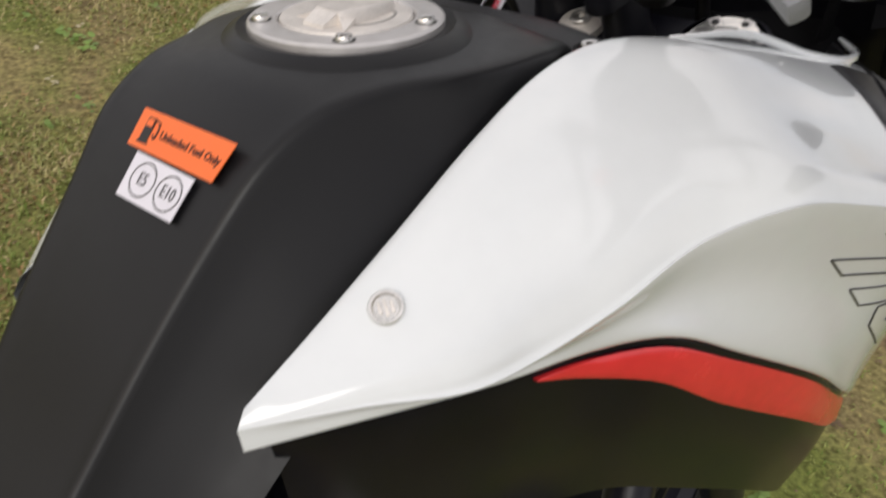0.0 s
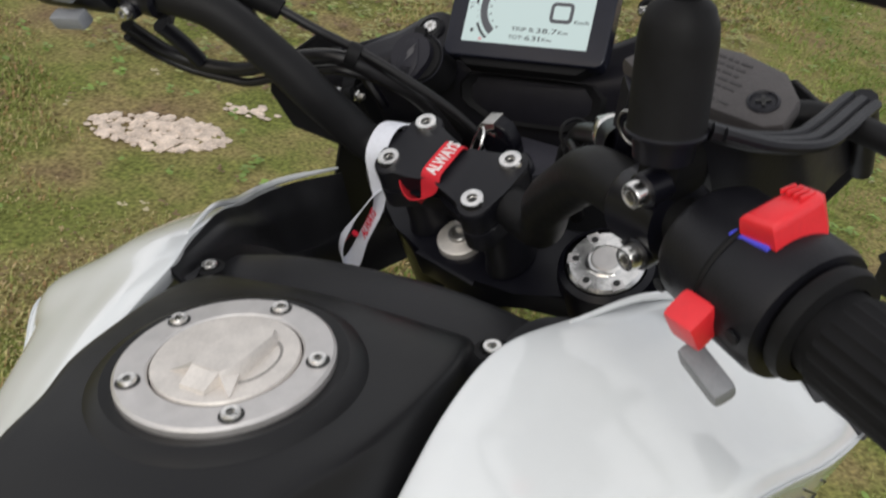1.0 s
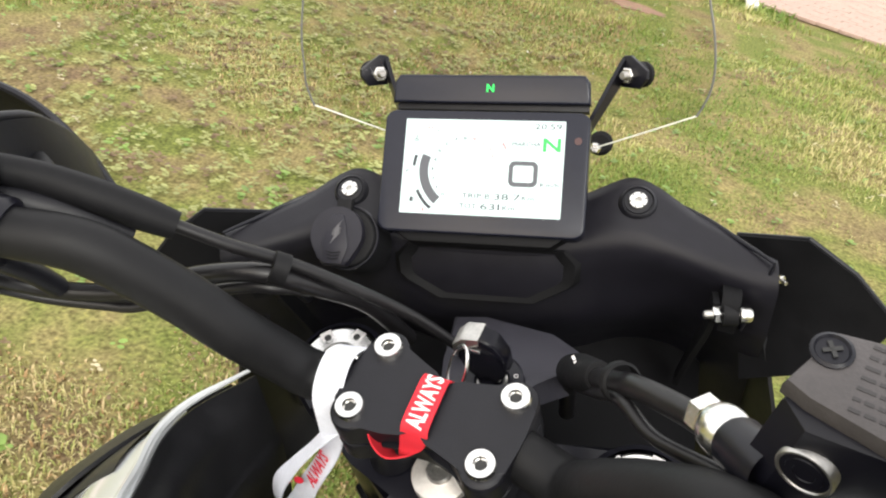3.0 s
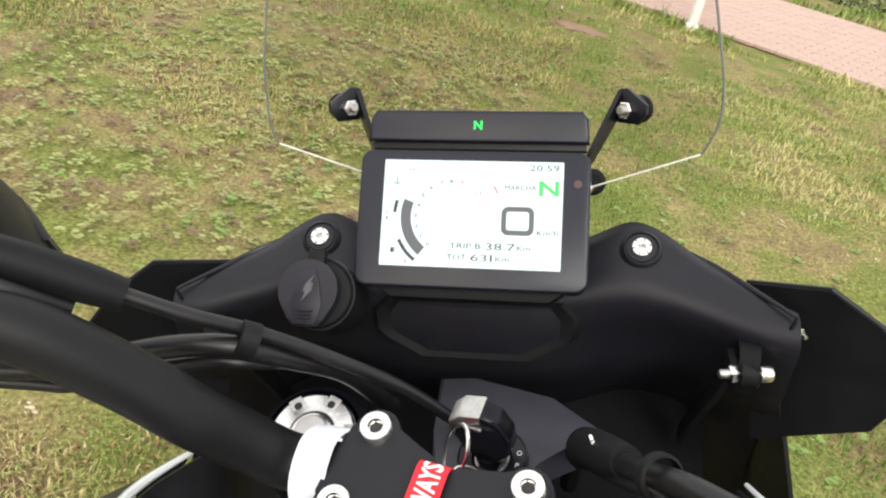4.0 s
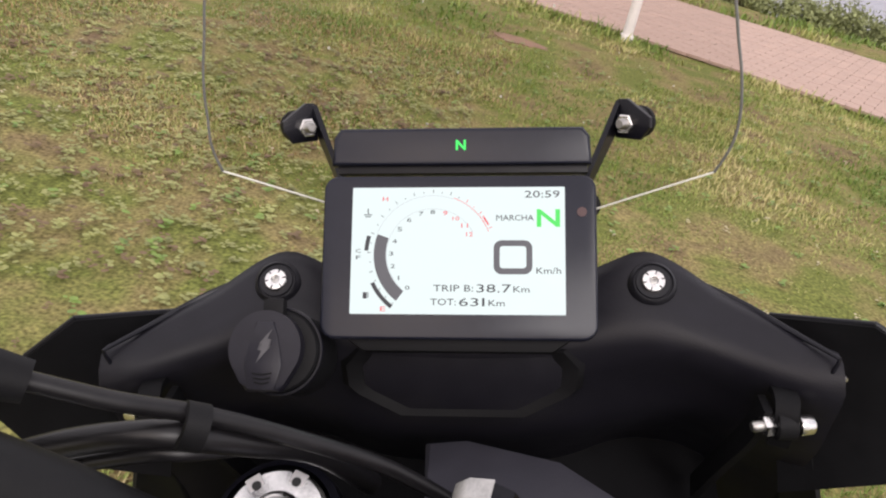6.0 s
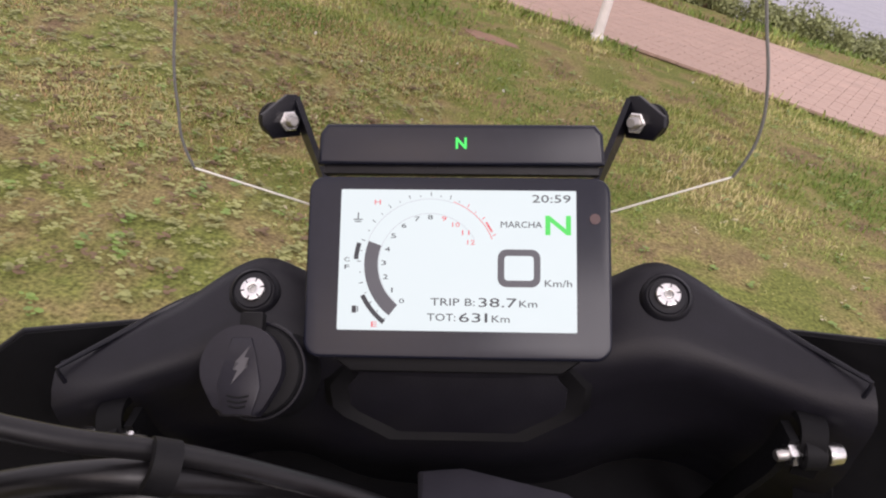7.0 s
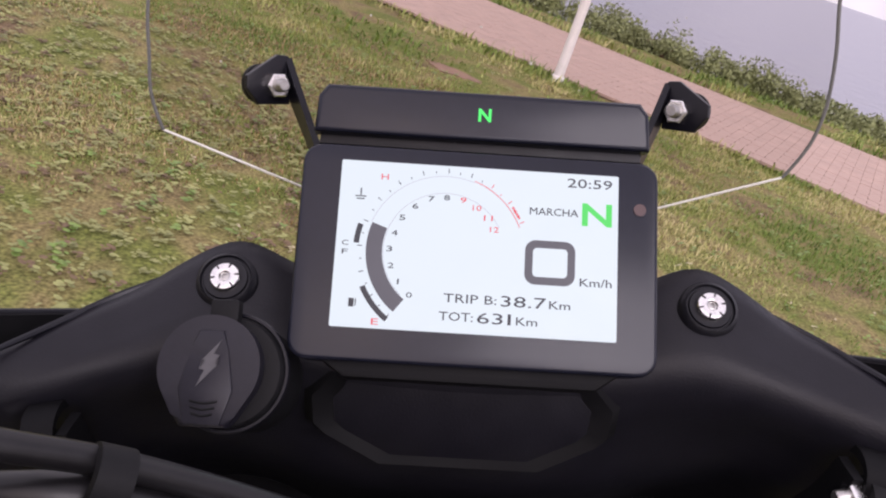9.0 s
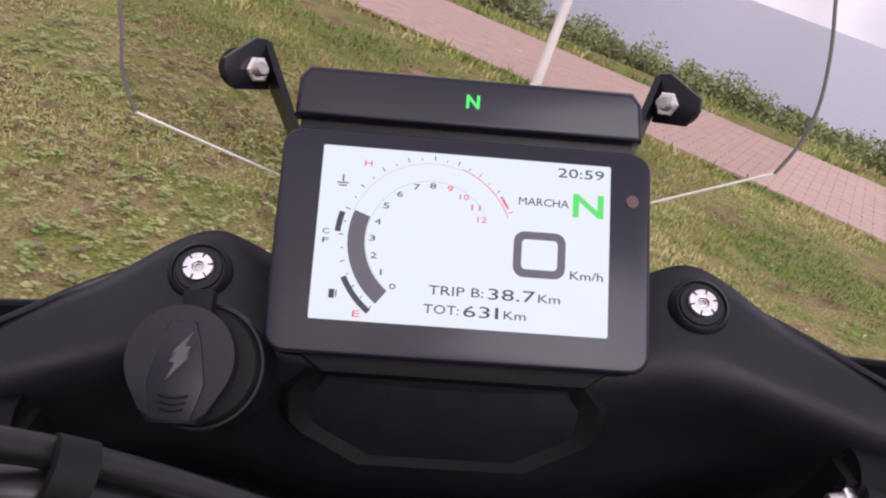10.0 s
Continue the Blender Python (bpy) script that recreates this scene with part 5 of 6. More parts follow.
lcd = part("screen", prism(rounded(0.108, 0.0648, 0.0006, 2), 0.0004, 0, DISP @ pose(0, 0, -0.0001)), M_LCD, dash, "lit white instrument screen", smooth=False)
part("light_sensor", lathe([(0.0024, 0), (0.0024, 0.0003), (0, 0.0003)], 20, DISP @ pose(0.0625, 0.0195, 0.0)), M_SENSOR, dash, "small reddish sensor dot")


def ink(name, words, x, y, w, h, mat, bold=0.0):
    return lettering(name, words, 0.005, mat, lcd, DISP @ pose(x, y, 0.0005), bold, fit=(w, h))


ink("clock", "20:59", 0.0427, 0.0286, 0.0175, 0.0036, M_LCDBLACK)
ink("gear_word", "MARCHA", 0.0290, 0.0165, 0.0188, 0.0029, M_LCDBLACK)
ink("gear_letter", "N", 0.0457, 0.0163, 0.0116, 0.0090, M_LCDGREEN, 0.0001)
ink("speed_unit", "Km/h", 0.0457, -0.0103, 0.0122, 0.0031, M_LCDBLACK)
ink("trip_word", "TRIP B:", -0.0018, -0.0193, 0.0200, 0.0033, M_LCDBLACK)
ink("trip_value", "38.7", 0.0185, -0.0193, 0.0172, 0.0041, M_LCDBLACK)
ink("trip_unit", "Km", 0.0322, -0.0197, 0.0080, 0.0030, M_LCDBLACK)
ink("total_word", "TOT:", -0.0068, -0.0262, 0.0128, 0.0033, M_LCDBLACK)
ink("total_value", "63", 0.0060, -0.0262, 0.0098, 0.0041, M_LCDBLACK)
ink("total_value", "1", 0.01330, -0.0262, 0.0012, 0.0041, M_LCDBLACK)
ink("total_unit", "Km", 0.0199, -0.0266, 0.0080, 0.0030, M_LCDBLACK)
ink("mark_hot", "H", -0.037, 0.0264, 0.0028, 0.0021, M_LCDRED)
ink("mark_cold", "C", -0.0504, -0.0004, 0.0025, 0.0019, M_LCDBLACK)
ink("mark_full", "F", -0.0503, -0.0038, 0.0022, 0.0019, M_LCDBLACK)
ink("mark_empty", "E", -0.0371, -0.0298, 0.0026, 0.0023, M_LCDRED)
GC = (-0.0126, -0.002)  # middle of the rev counter
for k, (x, y) in enumerate(((-0.0249, -0.0191), (-0.0294, -0.0142), (-0.0325, -0.0082), (-0.0335, -0.0018), (-0.0319, 0.0045), (-0.0293, 0.0107), (-0.0246, 0.0155), (-0.0186, 0.0187), (-0.0126, 0.0196), (-0.0062, 0.0190), (-0.0008, 0.0162), (0.0037, 0.0125), (0.0062, 0.0081))):
    ink("rev_number", str(k), x, y, (0.0023, 0.0006)[k == 1] if k < 10 else 0.0034, 0.0021, M_LCDRED if k > 8 else M_LCDBLACK)


def band(r0, r1, a0, a1, mat, name, n=30, lift=0.0004, sx=1.0):
    bm = bmesh.new()
    a, b = [[bm.verts.new((x, y, 0)) for x, y in arc(GC[0], GC[1], r, a0, a1, n)] for r in (r0, r1)]
    for k in range(n):
        bm.faces.new((a[k], a[k + 1], b[k + 1], b[k]))
    return part(name, bm, mat, lcd, smooth=False, at=DISP @ pose(0, 0, lift + 0.0001))


band(0.0236, 0.0298, 233, 160, M_LCDGREY, "rev_bar")
band(0.0232, 0.0234, 228, 28, M_LCDFAINT, "scale_line")
band(0.0300, 0.0302, 160, 70, M_LCDFAINT, "scale_line")
band(0.0305, 0.0308, 70, 22, M_LCDRED, "red_line")
band(0.0326, 0.0347, 177, 164, M_LCDBLACK, "temperature_bar")
band(0.0325, 0.0346, 233, 206, M_LCDBLACK, "fuel_bar")
for k in range(25):  # a long tick at each rev number, a short one between
    a = 232 - 8.9 * k if k <= 16 else 89.6 - 8.1 * (k - 16)
    band(0.0314, 0.0322 if k % 2 else 0.0332, a + 0.3, a - 0.3, M_LCDRED if a < 62 else M_LCDBLACK, "tick", 2)
zero = part("speed_zero", prism(rounded(0.0193, 0.0172, 0.004), 0.00015, 0, DISP @ pose(0.028, -0.0036, 0.0004)), M_LCDGREY, lcd, smooth=False)
part("zero_hole", prism(rounded(0.0133, 0.0112, 0.0016), 0.00015, 0, DISP @ pose(0.028, -0.0036, 0.0006)), M_LCD, zero, smooth=False)
part("thermometer_sign", join(box(0.0005, 0.0028, 0.0002, 0, DISP @ pose(-0.0458, 0.0200, 0.0005)), box(0.0042, 0.0004, 0.0002, 0, DISP @ pose(-0.0458, 0.0182, 0.0005)), box(0.0030, 0.0004, 0.0002, 0, DISP @ pose(-0.0458, 0.0172, 0.0005))), M_LCDBLACK, lcd, smooth=False)
part("pump_sign", join(box(0.0020, 0.0032, 0.0002, 0, DISP @ pose(-0.0464, -0.0231, 0.0005)), box(0.0004, 0.0026, 0.0002, 0, DISP @ pose(-0.0448, -0.0229, 0.0005))), M_LCDBLACK, lcd, smooth=False)
bars("rev_unit", 1, 0.0062, 0.0010, 0.0009, M_LCDRED, lcd, DISP @ pose(0.0146, 0.0148, 0.0005, 0, 0, -58), 9)

# indicator lamp bar above the display
BARM = Matrix.Translation((0.0006, 0.0385, 0.0412)) @ pose(0, 0, 0, -36.5 + 8, 0, 0) @ pose(0, 0, 0, 90, 0, 0)
lamp_pts = [(-0.0635, 0.0098), (0.0635, 0.0098), (0.0672, 0.005), (0.0682, -0.0098), (-0.0682, -0.0098), (-0.0672, 0.005)]
lamp_bar = part("indicator_bar", prism(lamp_pts, 0.009, 0.0022, BARM @ pose(0, 0, -0.009), 3), M_BEZEL, bike, "dark angular indicator lamp bar with a green neutral light")
part("lamp_bar_back", prism([(x * 0.98, y - 0.0035) for x, y in lamp_pts], 0.012, 0.001, BARM @ pose(0, 0, -0.0205)), M_PLASTIC, lamp_bar)
lettering("neutral_light", "N", 0.0072, M_LED, lamp_bar, BARM @ pose(0.0003, 0.0003, 0.0003), 0.0002, 1.05)

# ---------------------------------------------------------------- cockpit panel round the display


def cockpit():
    """The black inner fairing: a shelf under the screen that rolls over into an upright face with hollow sides."""
    def soft(a, xs, ys):
        return sum(float(np.interp(abs(a + 0.0045 * d), xs, ys)) for d in range(-4, 5)) / 9

    def row(x):
        a = abs(x)
        yt = soft(a, (0, 0.07, 0.095, 0.112, 0.128, 0.15, 0.172, 0.19), (0.035, 0.036, 0.040, 0.039, 0.033, 0.020, 0.000, -0.020))
        zt = soft(a, (0, 0.07, 0.085, 0.1, 0.112, 0.128, 0.15, 0.172, 0.19), (-0.045, -0.036, -0.0225, -0.0165, -0.0185, -0.0370, -0.042, -0.047, -0.0515))
        ys = soft(a, (0, 0.06, 0.09, 0.13, 0.16, 0.19), (0.003, 0.003, 0.003, -0.006, -0.019, -0.032))
        zs = soft(a, (0, 0.06, 0.09, 0.13, 0.16, 0.19), (-0.060, -0.060, -0.052, -0.056, -0.062, -0.066))
        yv = soft(a, (0, 0.06, 0.10, 0.14, 0.17, 0.19), (0.008, 0.010, 0.022, 0.022, -0.004, -0.016))
        zv = soft(a, (0, 0.08, 0.19), (-0.128, -0.125, -0.118))
        yb = soft(a, (0, 0.06, 0.10, 0.15, 0.19), (0.045, 0.05, 0.075, 0.07, 0.02))
        return [(x, yt + 0.012, zt - 0.012), (x, yt, zt), (x, (yt * 1.1 + ys) / 2, (zt + zs) / 2 + 0.003), (x, ys, zs), (x, (ys + yv) / 2 - 0.001, (zs + zv) / 2), (x, yv, zv), (x, yb, -0.19), (x, yb + 0.02, -0.27)]
    xs = np.linspace(-0.19, 0.19, 77)
    grid = [spline(row(float(x)), 34) for x in xs]
    bm = bmesh.new()
    v = [[bm.verts.new(p) for p in line] for line in grid]
    for a, b in zip(v, v[1:]):
        for j in range(len(a) - 1):
            bm.faces.new((a[j], a[j + 1], b[j + 1], b[j]))
    return bm


panel = part("cockpit_panel", cockpit(), M_PANEL, bike, "black moulded inner fairing round the display")
panel.data.set_sharp_from_angle(angle=radians(180))
# added black sheet that stops light leaking up behind the panel
block_rows = [[(x, 0.07, -0.168 - 0.02 * (abs(x) > 0.1)) for x in (-0.16, -0.08, 0.0, 0.08, 0.16)], [(x, 0.0, -0.20) for x in (-0.14, -0.075, 0.0, 0.075, 0.155)], [(x, -0.075, -0.235) for x in (-0.05, -0.02, 0.03, 0.08, 0.15)]]
part("light_block", loft(block_rows, 20, 5, 0.003), M_WING, bike, "black sheet added under the inner fairing to block light from below")
REC = pose(0.0, 0.0005, -0.0840, 90, 0, 0) @ pose(0, 0, 0, -6, 0, 0)
rec = [(-0.055, 0.022), (0.055, 0.022), (0.0635, 0.012), (0.0628, -0.001), (0.058, -0.006), (0.0345, -0.0195), (-0.0345, -0.0195), (-0.058, -0.006), (-0.0628, -0.001), (-0.0635, 0.012)]


def frame_ring(outer, inner, z0, z1):
    bm = bmesh.new()
    o = [bm.verts.new((*p, z0 - 0.004)) for p in [(x * 1.06, y * 1.06) for x, y in outer]]
    a = [bm.verts.new((*p, z0)) for p in outer]
    b = [bm.verts.new((*p, z1)) for p in inner]
    n = len(outer)
    for k in range(n):
        j = (k + 1) % n
        bm.faces.new((o[k], o[j], a[j], a[k]))
        bm.faces.new((a[k], a[j], b[j], b[k]))
    return bm


pocket = part("tray_rim", frame_ring(rec, [(x * 0.86, y * 0.84) for x, y in rec], 0.0026, -0.0005), M_WING, panel, "bevelled rim of the recessed panel under the display", smooth=False)
part("tray_floor", prism([(x * 0.865, y * 0.845) for x, y in rec], 0.003, 0.0005, REC @ pose(0, 0, -0.0030)), M_PANEL, panel, "recessed satin panel under the display")
pocket.data.transform(REC)
for s in (1, -1):
    at = pose(s * 0.103, 0.0215, -0.0305, 38, 0, 0)
    pad = part("bolt_pad", lathe([(0, 0.0), (0.0090, 0.0), (0.0094, -0.0010), (0.0101, -0.0010), (0.0106, 0.0004), (0.0120, -0.0006), (0.0134, -0.0045), (0.0140, -0.012)], 40, at), M_PLASTIC, bike, "round raised bolt pad")
    washer = part("fairing_bolt", lathe([(0.0065, 0.0), (0.0065, 0.0012), (0.0058, 0.0022), (0.0030, 0.0027), (0.0024, 0.0025), (0.0021, 0.0012), (0, 0.001)], 36, at), M_STEEL, bike, "bright steel fairing bolt with a notched washer head")
    part("bolt_socket", lathe([(0.0021, 0.0017), (0.0012, 0.0019), (0.0010, 0.0012), (0, 0.0012)], 6, at), M_DULLSTEEL, washer, smooth=False)
    for k in range(6):
        a = k * 60 + 12
        # dark bar painted on for the shade in a notch
        part("notch", box(0.0022, 0.0006, 0.0009, 0, at @ pose(0.0051 * math.cos(radians(a)), 0.0051 * math.sin(radians(a)), 0.0022, 0, 0, a)), M_SOCKET, washer)

# charging socket with its rubber flap
USB = pose(-0.0948, -0.0290, -0.0412, 50, 0, 0) @ pose(0, 0, 0, 0, -4, 0)
part("socket_barrel", lathe([(0.0, 0.0035), (0.0165, 0.0035), (0.0195, 0.003), (0.0208, 0.001), (0.0212, -0.030)], 48, USB @ pose(0.0050, -0.0010, -0.003)), M_RUBBER, bike, "black charging socket ring")
part("socket_rim", lathe([(0.0206, 0.0), (0.0212, 0.0012), (0.0222, 0.0012), (0.0226, 0.0)], 48, USB @ pose(0.0050, -0.0010, -0.003)), M_SATIN, bike)
flap_pts = arc(0, 0, 0.0188, -28, 208, 30) + [(-0.0115, -0.0175), (-0.0085, -0.0215), (0.0085, -0.0215), (0.0115, -0.0175)]
flap = part("socket_flap", prism(flap_pts, 0.0065, 0.0022, USB @ pose(0, 0, 0.0005), 3), M_FLAP, bike, "dark rubber charging socket flap with a lightning sign")
part("flap_tongue", prism([(-0.0066, -0.0208), (0.0066, -0.0208), (0.0100, -0.0085), (0.0068, 0.006), (0.0046, 0.013), (-0.0046, 0.013), (-0.0068, 0.006), (-0.0100, -0.0085)], 0.0012, 0.0006, USB @ pose(0, 0, 0.0066)), M_FLAP, flap)
part("flap_hinge", box(0.011, 0.009, 0.006, 0.0015, USB @ pose(0.003, 0.0205, 0.003)), M_RUBBER, flap)
bolt_pts = [(0.0042, 0.0085), (-0.0022, 0.0012), (-0.0004, 0.0008), (-0.0030, -0.0022), (-0.0010, -0.0026), (-0.0034, -0.0085), (0.0036, -0.0006), (0.0016, -0.0002), (0.0040, 0.0030), (0.0018, 0.0034)]
part("lightning_sign", prism(bolt_pts, 0.0005, 0, USB @ pose(0, 0.001, 0.0076)), M_FLAPSIGN, flap, "grey lightning sign")
part("flap_ribs", join(*[tube([(-0.005 + 0.0006 * k, -0.0125 - 0.0022 * k, 0), (0, -0.0133 - 0.0022 * k, 0), (0.005 - 0.0006 * k, -0.0125 - 0.0022 * k, 0)], 0.0005, 8, 6, USB @ pose(0, 0, 0.0079)) for k in range(3)]), M_RUBBER, flap)

# side wings and the brackets that hold them
for s in (1, -1):
    m = Matrix.Diagonal((s, 1, 1, 1))
    wing = [Vector(p) for p in ((0.172, 0.036, -0.060), (0.2085, -0.006, -0.0385), (0.2365, -0.015, -0.057), (0.258, -0.020, -0.081), (0.2615, -0.020, -0.094), (0.2420, -0.018, -0.1285), (0.181, 0.0, -0.156), (0.176, 0.020, -0.10))]
    bm = bmesh.new()
    rim, hub = [bm.verts.new(p) for p in wing], bm.verts.new((0.212, -0.004, -0.092))
    for k in range(8):
        bm.faces.new((hub, rim[k], rim[(k + 1) % 8]))
    bmesh.ops.recalc_face_normals(bm, faces=bm.faces)
    bmesh.ops.solidify(bm, geom=bm.faces[:], thickness=0.003)
    plate = part("fairing_wing", bm, M_WING, bike, "black angular fairing side wing", at=m)
    part("wing_edge", tube([tuple(p) for p in wing[:6]], 0.0016, 6, 8, m, straight=True), M_PLASTIC, plate)
    arm = part("wing_bracket", loft([[(0.168, -0.012, -0.074), (0.170, -0.026, -0.072), (0.1685, -0.034, -0.078), (0.168, -0.030, -0.095)], [(0.158, -0.010, -0.074), (0.1585, -0.023, -0.072), (0.1585, -0.030, -0.078), (0.1585, -0.026, -0.095)]], 20, 4, 0.004, m), M_WING, bike, "black bent steel bracket beside the fairing")
    part("bracket_leg", loft([[(0.1565, -0.032, -0.074), (0.155, -0.024, -0.10), (0.148, -0.004, -0.14), (0.140, 0.014, -0.18)], [(0.1565, -0.018, -0.074), (0.155, -0.008, -0.10), (0.150, 0.014, -0.14), (0.144, 0.034, -0.18)]], 20, 4, 0.004, m), M_WING, arm)
    part("bracket_eye", lathe([(0.004, -0.0045), (0.0078, -0.0045), (0.0078, 0.0045), (0.004, 0.0045)], 26, m @ pose(0.1635, -0.0315, -0.0815, 0, 90, 0)), M_RUBBER, arm)
    hex_nut("bracket_nut", arm, m @ pose(0.158, -0.0300, -0.0830, 0, -90, 12), 0.0058, 0.0055, 0.0045)
    part("bracket_bolt", lathe([(0.0052, 0), (0.0052, 0.006), (0.0045, 0.007), (0, 0.007)], 20, m @ pose(0.169, -0.034, -0.0800, 0, 90, 8)), M_STEEL, arm)
    edge = [(0.128, 0.033, -0.0365), (0.15, 0.021, -0.0425), (0.170, 0.000, -0.0465), (0.1845, -0.0198, -0.0474), (0.1868, -0.0232, -0.0482), (0.1862, -0.0228, -0.0512), (0.1825, -0.021, -0.066), (0.174, -0.014, -0.105)]
    part("panel_rim", tube(edge, [0.0016, 0.0017, 0.0016, 0.0012, 0.0010, 0.0010, 0.0014, 0.0014], 44, 8, m), M_SATIN, panel)
    hex_nut("wing_bolt", plate, m @ pose(0.1950, -0.004, -0.0690, 90, 0, 20), 0.0032, 0.003, 0.004)

# ---------------------------------------------------------------- windscreen
M_SPECK = material("dried_dust", (0.5, 0.48, 0.42), 0.9)
SHAPE = [(0.0700, -0.0180), (0.100, -0.0035), (0.128, 0.0110), (0.1365, 0.0155), (0.1405, 0.025), (0.1435, 0.035), (0.1446, 0.048), (0.1438, 0.060), (0.1415, 0.075), (0.138, 0.090), (0.1325, 0.115), (0.122, 0.15), (0.098, 0.188), (0.06, 0.21), (0.02, 0.217)]


def screen_point(x, h):
    """On the curved screen: x across, h its height; it bows forward in the middle."""
    if x < 0:
        x *= 1 - 0.045 * min(1, max(0, (h - 0.0155) / 0.03))
    return (x + 0.0024, 0.0580 + 0.048 * x - 0.1 * (h - 0.0145) + 1.2 * (0.0186 - x * x), h + 0.0034 - 0.03 * x)


def windscreen():
    bm = bmesh.new()
    rows = 26
    hs = np.linspace(SHAPE[0][1], SHAPE[-1][1], rows)
    prof_h, prof_x = [p[1] for p in SHAPE], [p[0] for p in SHAPE]
    grid = []
    for h in hs:
        wide = float(np.interp(h, prof_h, prof_x))
        grid.append([bm.verts.new(screen_point(wide * u, h)) for u in np.linspace(-1, 1, 31)])
    for a, b in zip(grid, grid[1:]):
        for j in range(30):
            bm.faces.new((a[j], a[j + 1], b[j + 1], b[j]))
    bmesh.ops.recalc_face_normals(bm, faces=bm.faces)
    return bm


shield = part("windscreen", windscreen(), M_GLASS, bike, "clear curved acrylic windscreen with a polished edge")
shield.visible_shadow = False
for s in (1, -1):
    side = [screen_point(s * x, h) for x, h in SHAPE[3:]]
    # sides take the shaded edge colour, the lower edge the lit one
    part("side_rim", tube(side, 0.0008, 60, 6), M_RIMDARK, shield)
    part("lower_rim", tube([screen_point(s * x, h) for x, h in SHAPE[:4]], 0.0006, 16, 6), M_RIM, shield)
    m = Matrix.Diagonal((s, 1, 1, 1))
    nz = Vector((-0.60, -0.76, 0.24)).normalized()  # the plate looks in and back at the rider
    ny = (Vector((0.1, 0.3, 0.95)) - nz * nz.dot(Vector((0.1, 0.3, 0.95)))).normalized()
    nx = ny.cross(nz)
    c = Vector((0.0930, 0.0855, 0.0362))
    at = Matrix(((nx.x, ny.x, nz.x, c.x), (nx.y, ny.y, nz.y, c.y), (nx.z, ny.z, nz.z, c.z), (0, 0, 0, 1)))
    arm = part("screen_bracket", prism([(-0.0075, 0.0135), (-0.002, 0.0140), (0.0135, 0.0045), (0.0140, -0.001), (0.0085, -0.0085), (-0.0070, -0.0085), (-0.0085, 0.004)], 0.003, 0.0009, m @ at @ pose(0, 0, -0.003)), M_SATIN, bike, "black bent steel windscreen bracket")
    top, root = at @ Vector((-0.006, 0.0125, -0.001)), Vector((0.0665, 0.050, 0.010))
    low = at @ Vector((-0.0075, -0.0075, -0.001))
    line = [tuple(top + (root - top) * f) for f in (0.0, 0.35, 0.7, 1.0)]
    deep = [tuple(low + (root + Vector((0.002, 0.006, -0.006)) - low) * f) for f in (0.0, 0.35, 0.7, 1.0)]
    part("arm", loft([line, deep], 12, 3, 0.003, m), M_SATIN, arm)
    part("grommet", lathe([(0, -0.0155), (0.0080, -0.0155), (0.0092, -0.0145), (0.0092, -0.0115), (0.0076, -0.0105), (0.0076, -0.0090), (0.0092, -0.0080), (0.0092, -0.0045), (0.0080, -0.003), (0, -0.003)], 30, m @ at @ pose(0.001, 0.001, 0)), M_RUBBER, arm, "black rubber grommet")
    nut = hex_nut("screen_nut", arm, m @ at, 0.0058, 0.0052, 0.0031)
    part("thread", lathe([(0.0028, 0.004), (0.0031, 0.0046), (0.0028, 0.0052), (0.0031, 0.0058), (0.0028, 0.0064), (0.0031, 0.007), (0.0027, 0.0085), (0, 0.0087)], 18, m @ at), M_DULLSTEEL, arm)
    if s == 1:
        part("stay_bolt", lathe([(0.0095, -0.006), (0.0095, 0.002), (0.0065, 0.005), (0, 0.005)], 20, pose(0.0735, 0.105, -0.0235, 70, 0, 0)), M_RUBBER, arm)
        part("stay_nut", lathe([(0.0048, 0.0), (0.0048, 0.005), (0.003, 0.008), (0, 0.008)], 6, pose(0.0700, 0.098, -0.0245, 70, 0, 0)), M_STEEL, arm, smooth=False)

rnd = random.Random(31)
for k in range(16):
    x, h, r = rnd.uniform(-0.12, 0.12), rnd.uniform(0.03, 0.17), rnd.choice((0.0004, 0.0005, 0.0008))
    c = Vector(screen_point(x, h)) + Vector((0, -0.0004, 0))
    part("dust_speck", prism([(r * rnd.uniform(0.6, 1.3) * math.cos(a * 1.0472), r * rnd.uniform(0.6, 1.3) * math.sin(a * 1.0472)) for a in range(6)], 0.0002, 0, Matrix.Translation(c) @ pose(0, 0, 0, 90, 0, 0)), M_SPECK, shield, "dried dust speck")

# ---------------------------------------------------------------- ignition lock and shroud
shroud_pts = [(-0.0189, -0.0254), (0.0036, -0.0218), (0.0527, -0.0391), (0.0794, -0.0676), (0.0664, -0.0826), (0.045, -0.100), (0.030, -0.135), (-0.006, -0.135), (-0.014, -0.08)]
bm = prism(shroud_pts, 0.02, 0.003)
for v in bm.verts:
    v.co.z += -0.118 - 0.10 * (v.co.y + 0.08)
part("ignition_shroud", bm, M_SHROUD, bike, "charcoal plastic shroud round the ignition lock")
LOCK = Matrix.Translation((0.0225, -0.103, -0.098)) @ pose(0, 0, 0, 20, 0, -17)
lock = part("ignition_lock", lathe([(0.0095, 0.006), (0.011, 0.0075), (0.0175, 0.0075), (0.019, 0.006), (0.0195, -0.01)], 40, LOCK), M_SATIN, bike, "black ignition lock ring")
part("lock_face", lathe([(0.0, 0.0055), (0.0096, 0.0055)], 30, LOCK), M_DULLSTEEL, lock)
lettering("lock_mark", "O", 0.004, M_INKWHITE, lock, LOCK @ pose(0.0135, 0.006, 0.0076), 0, 1)
lettering("lock_mark", "P", 0.004, M_INKWHITE, lock, LOCK @ pose(0.0145, -0.001, 0.0076), 0, 1)

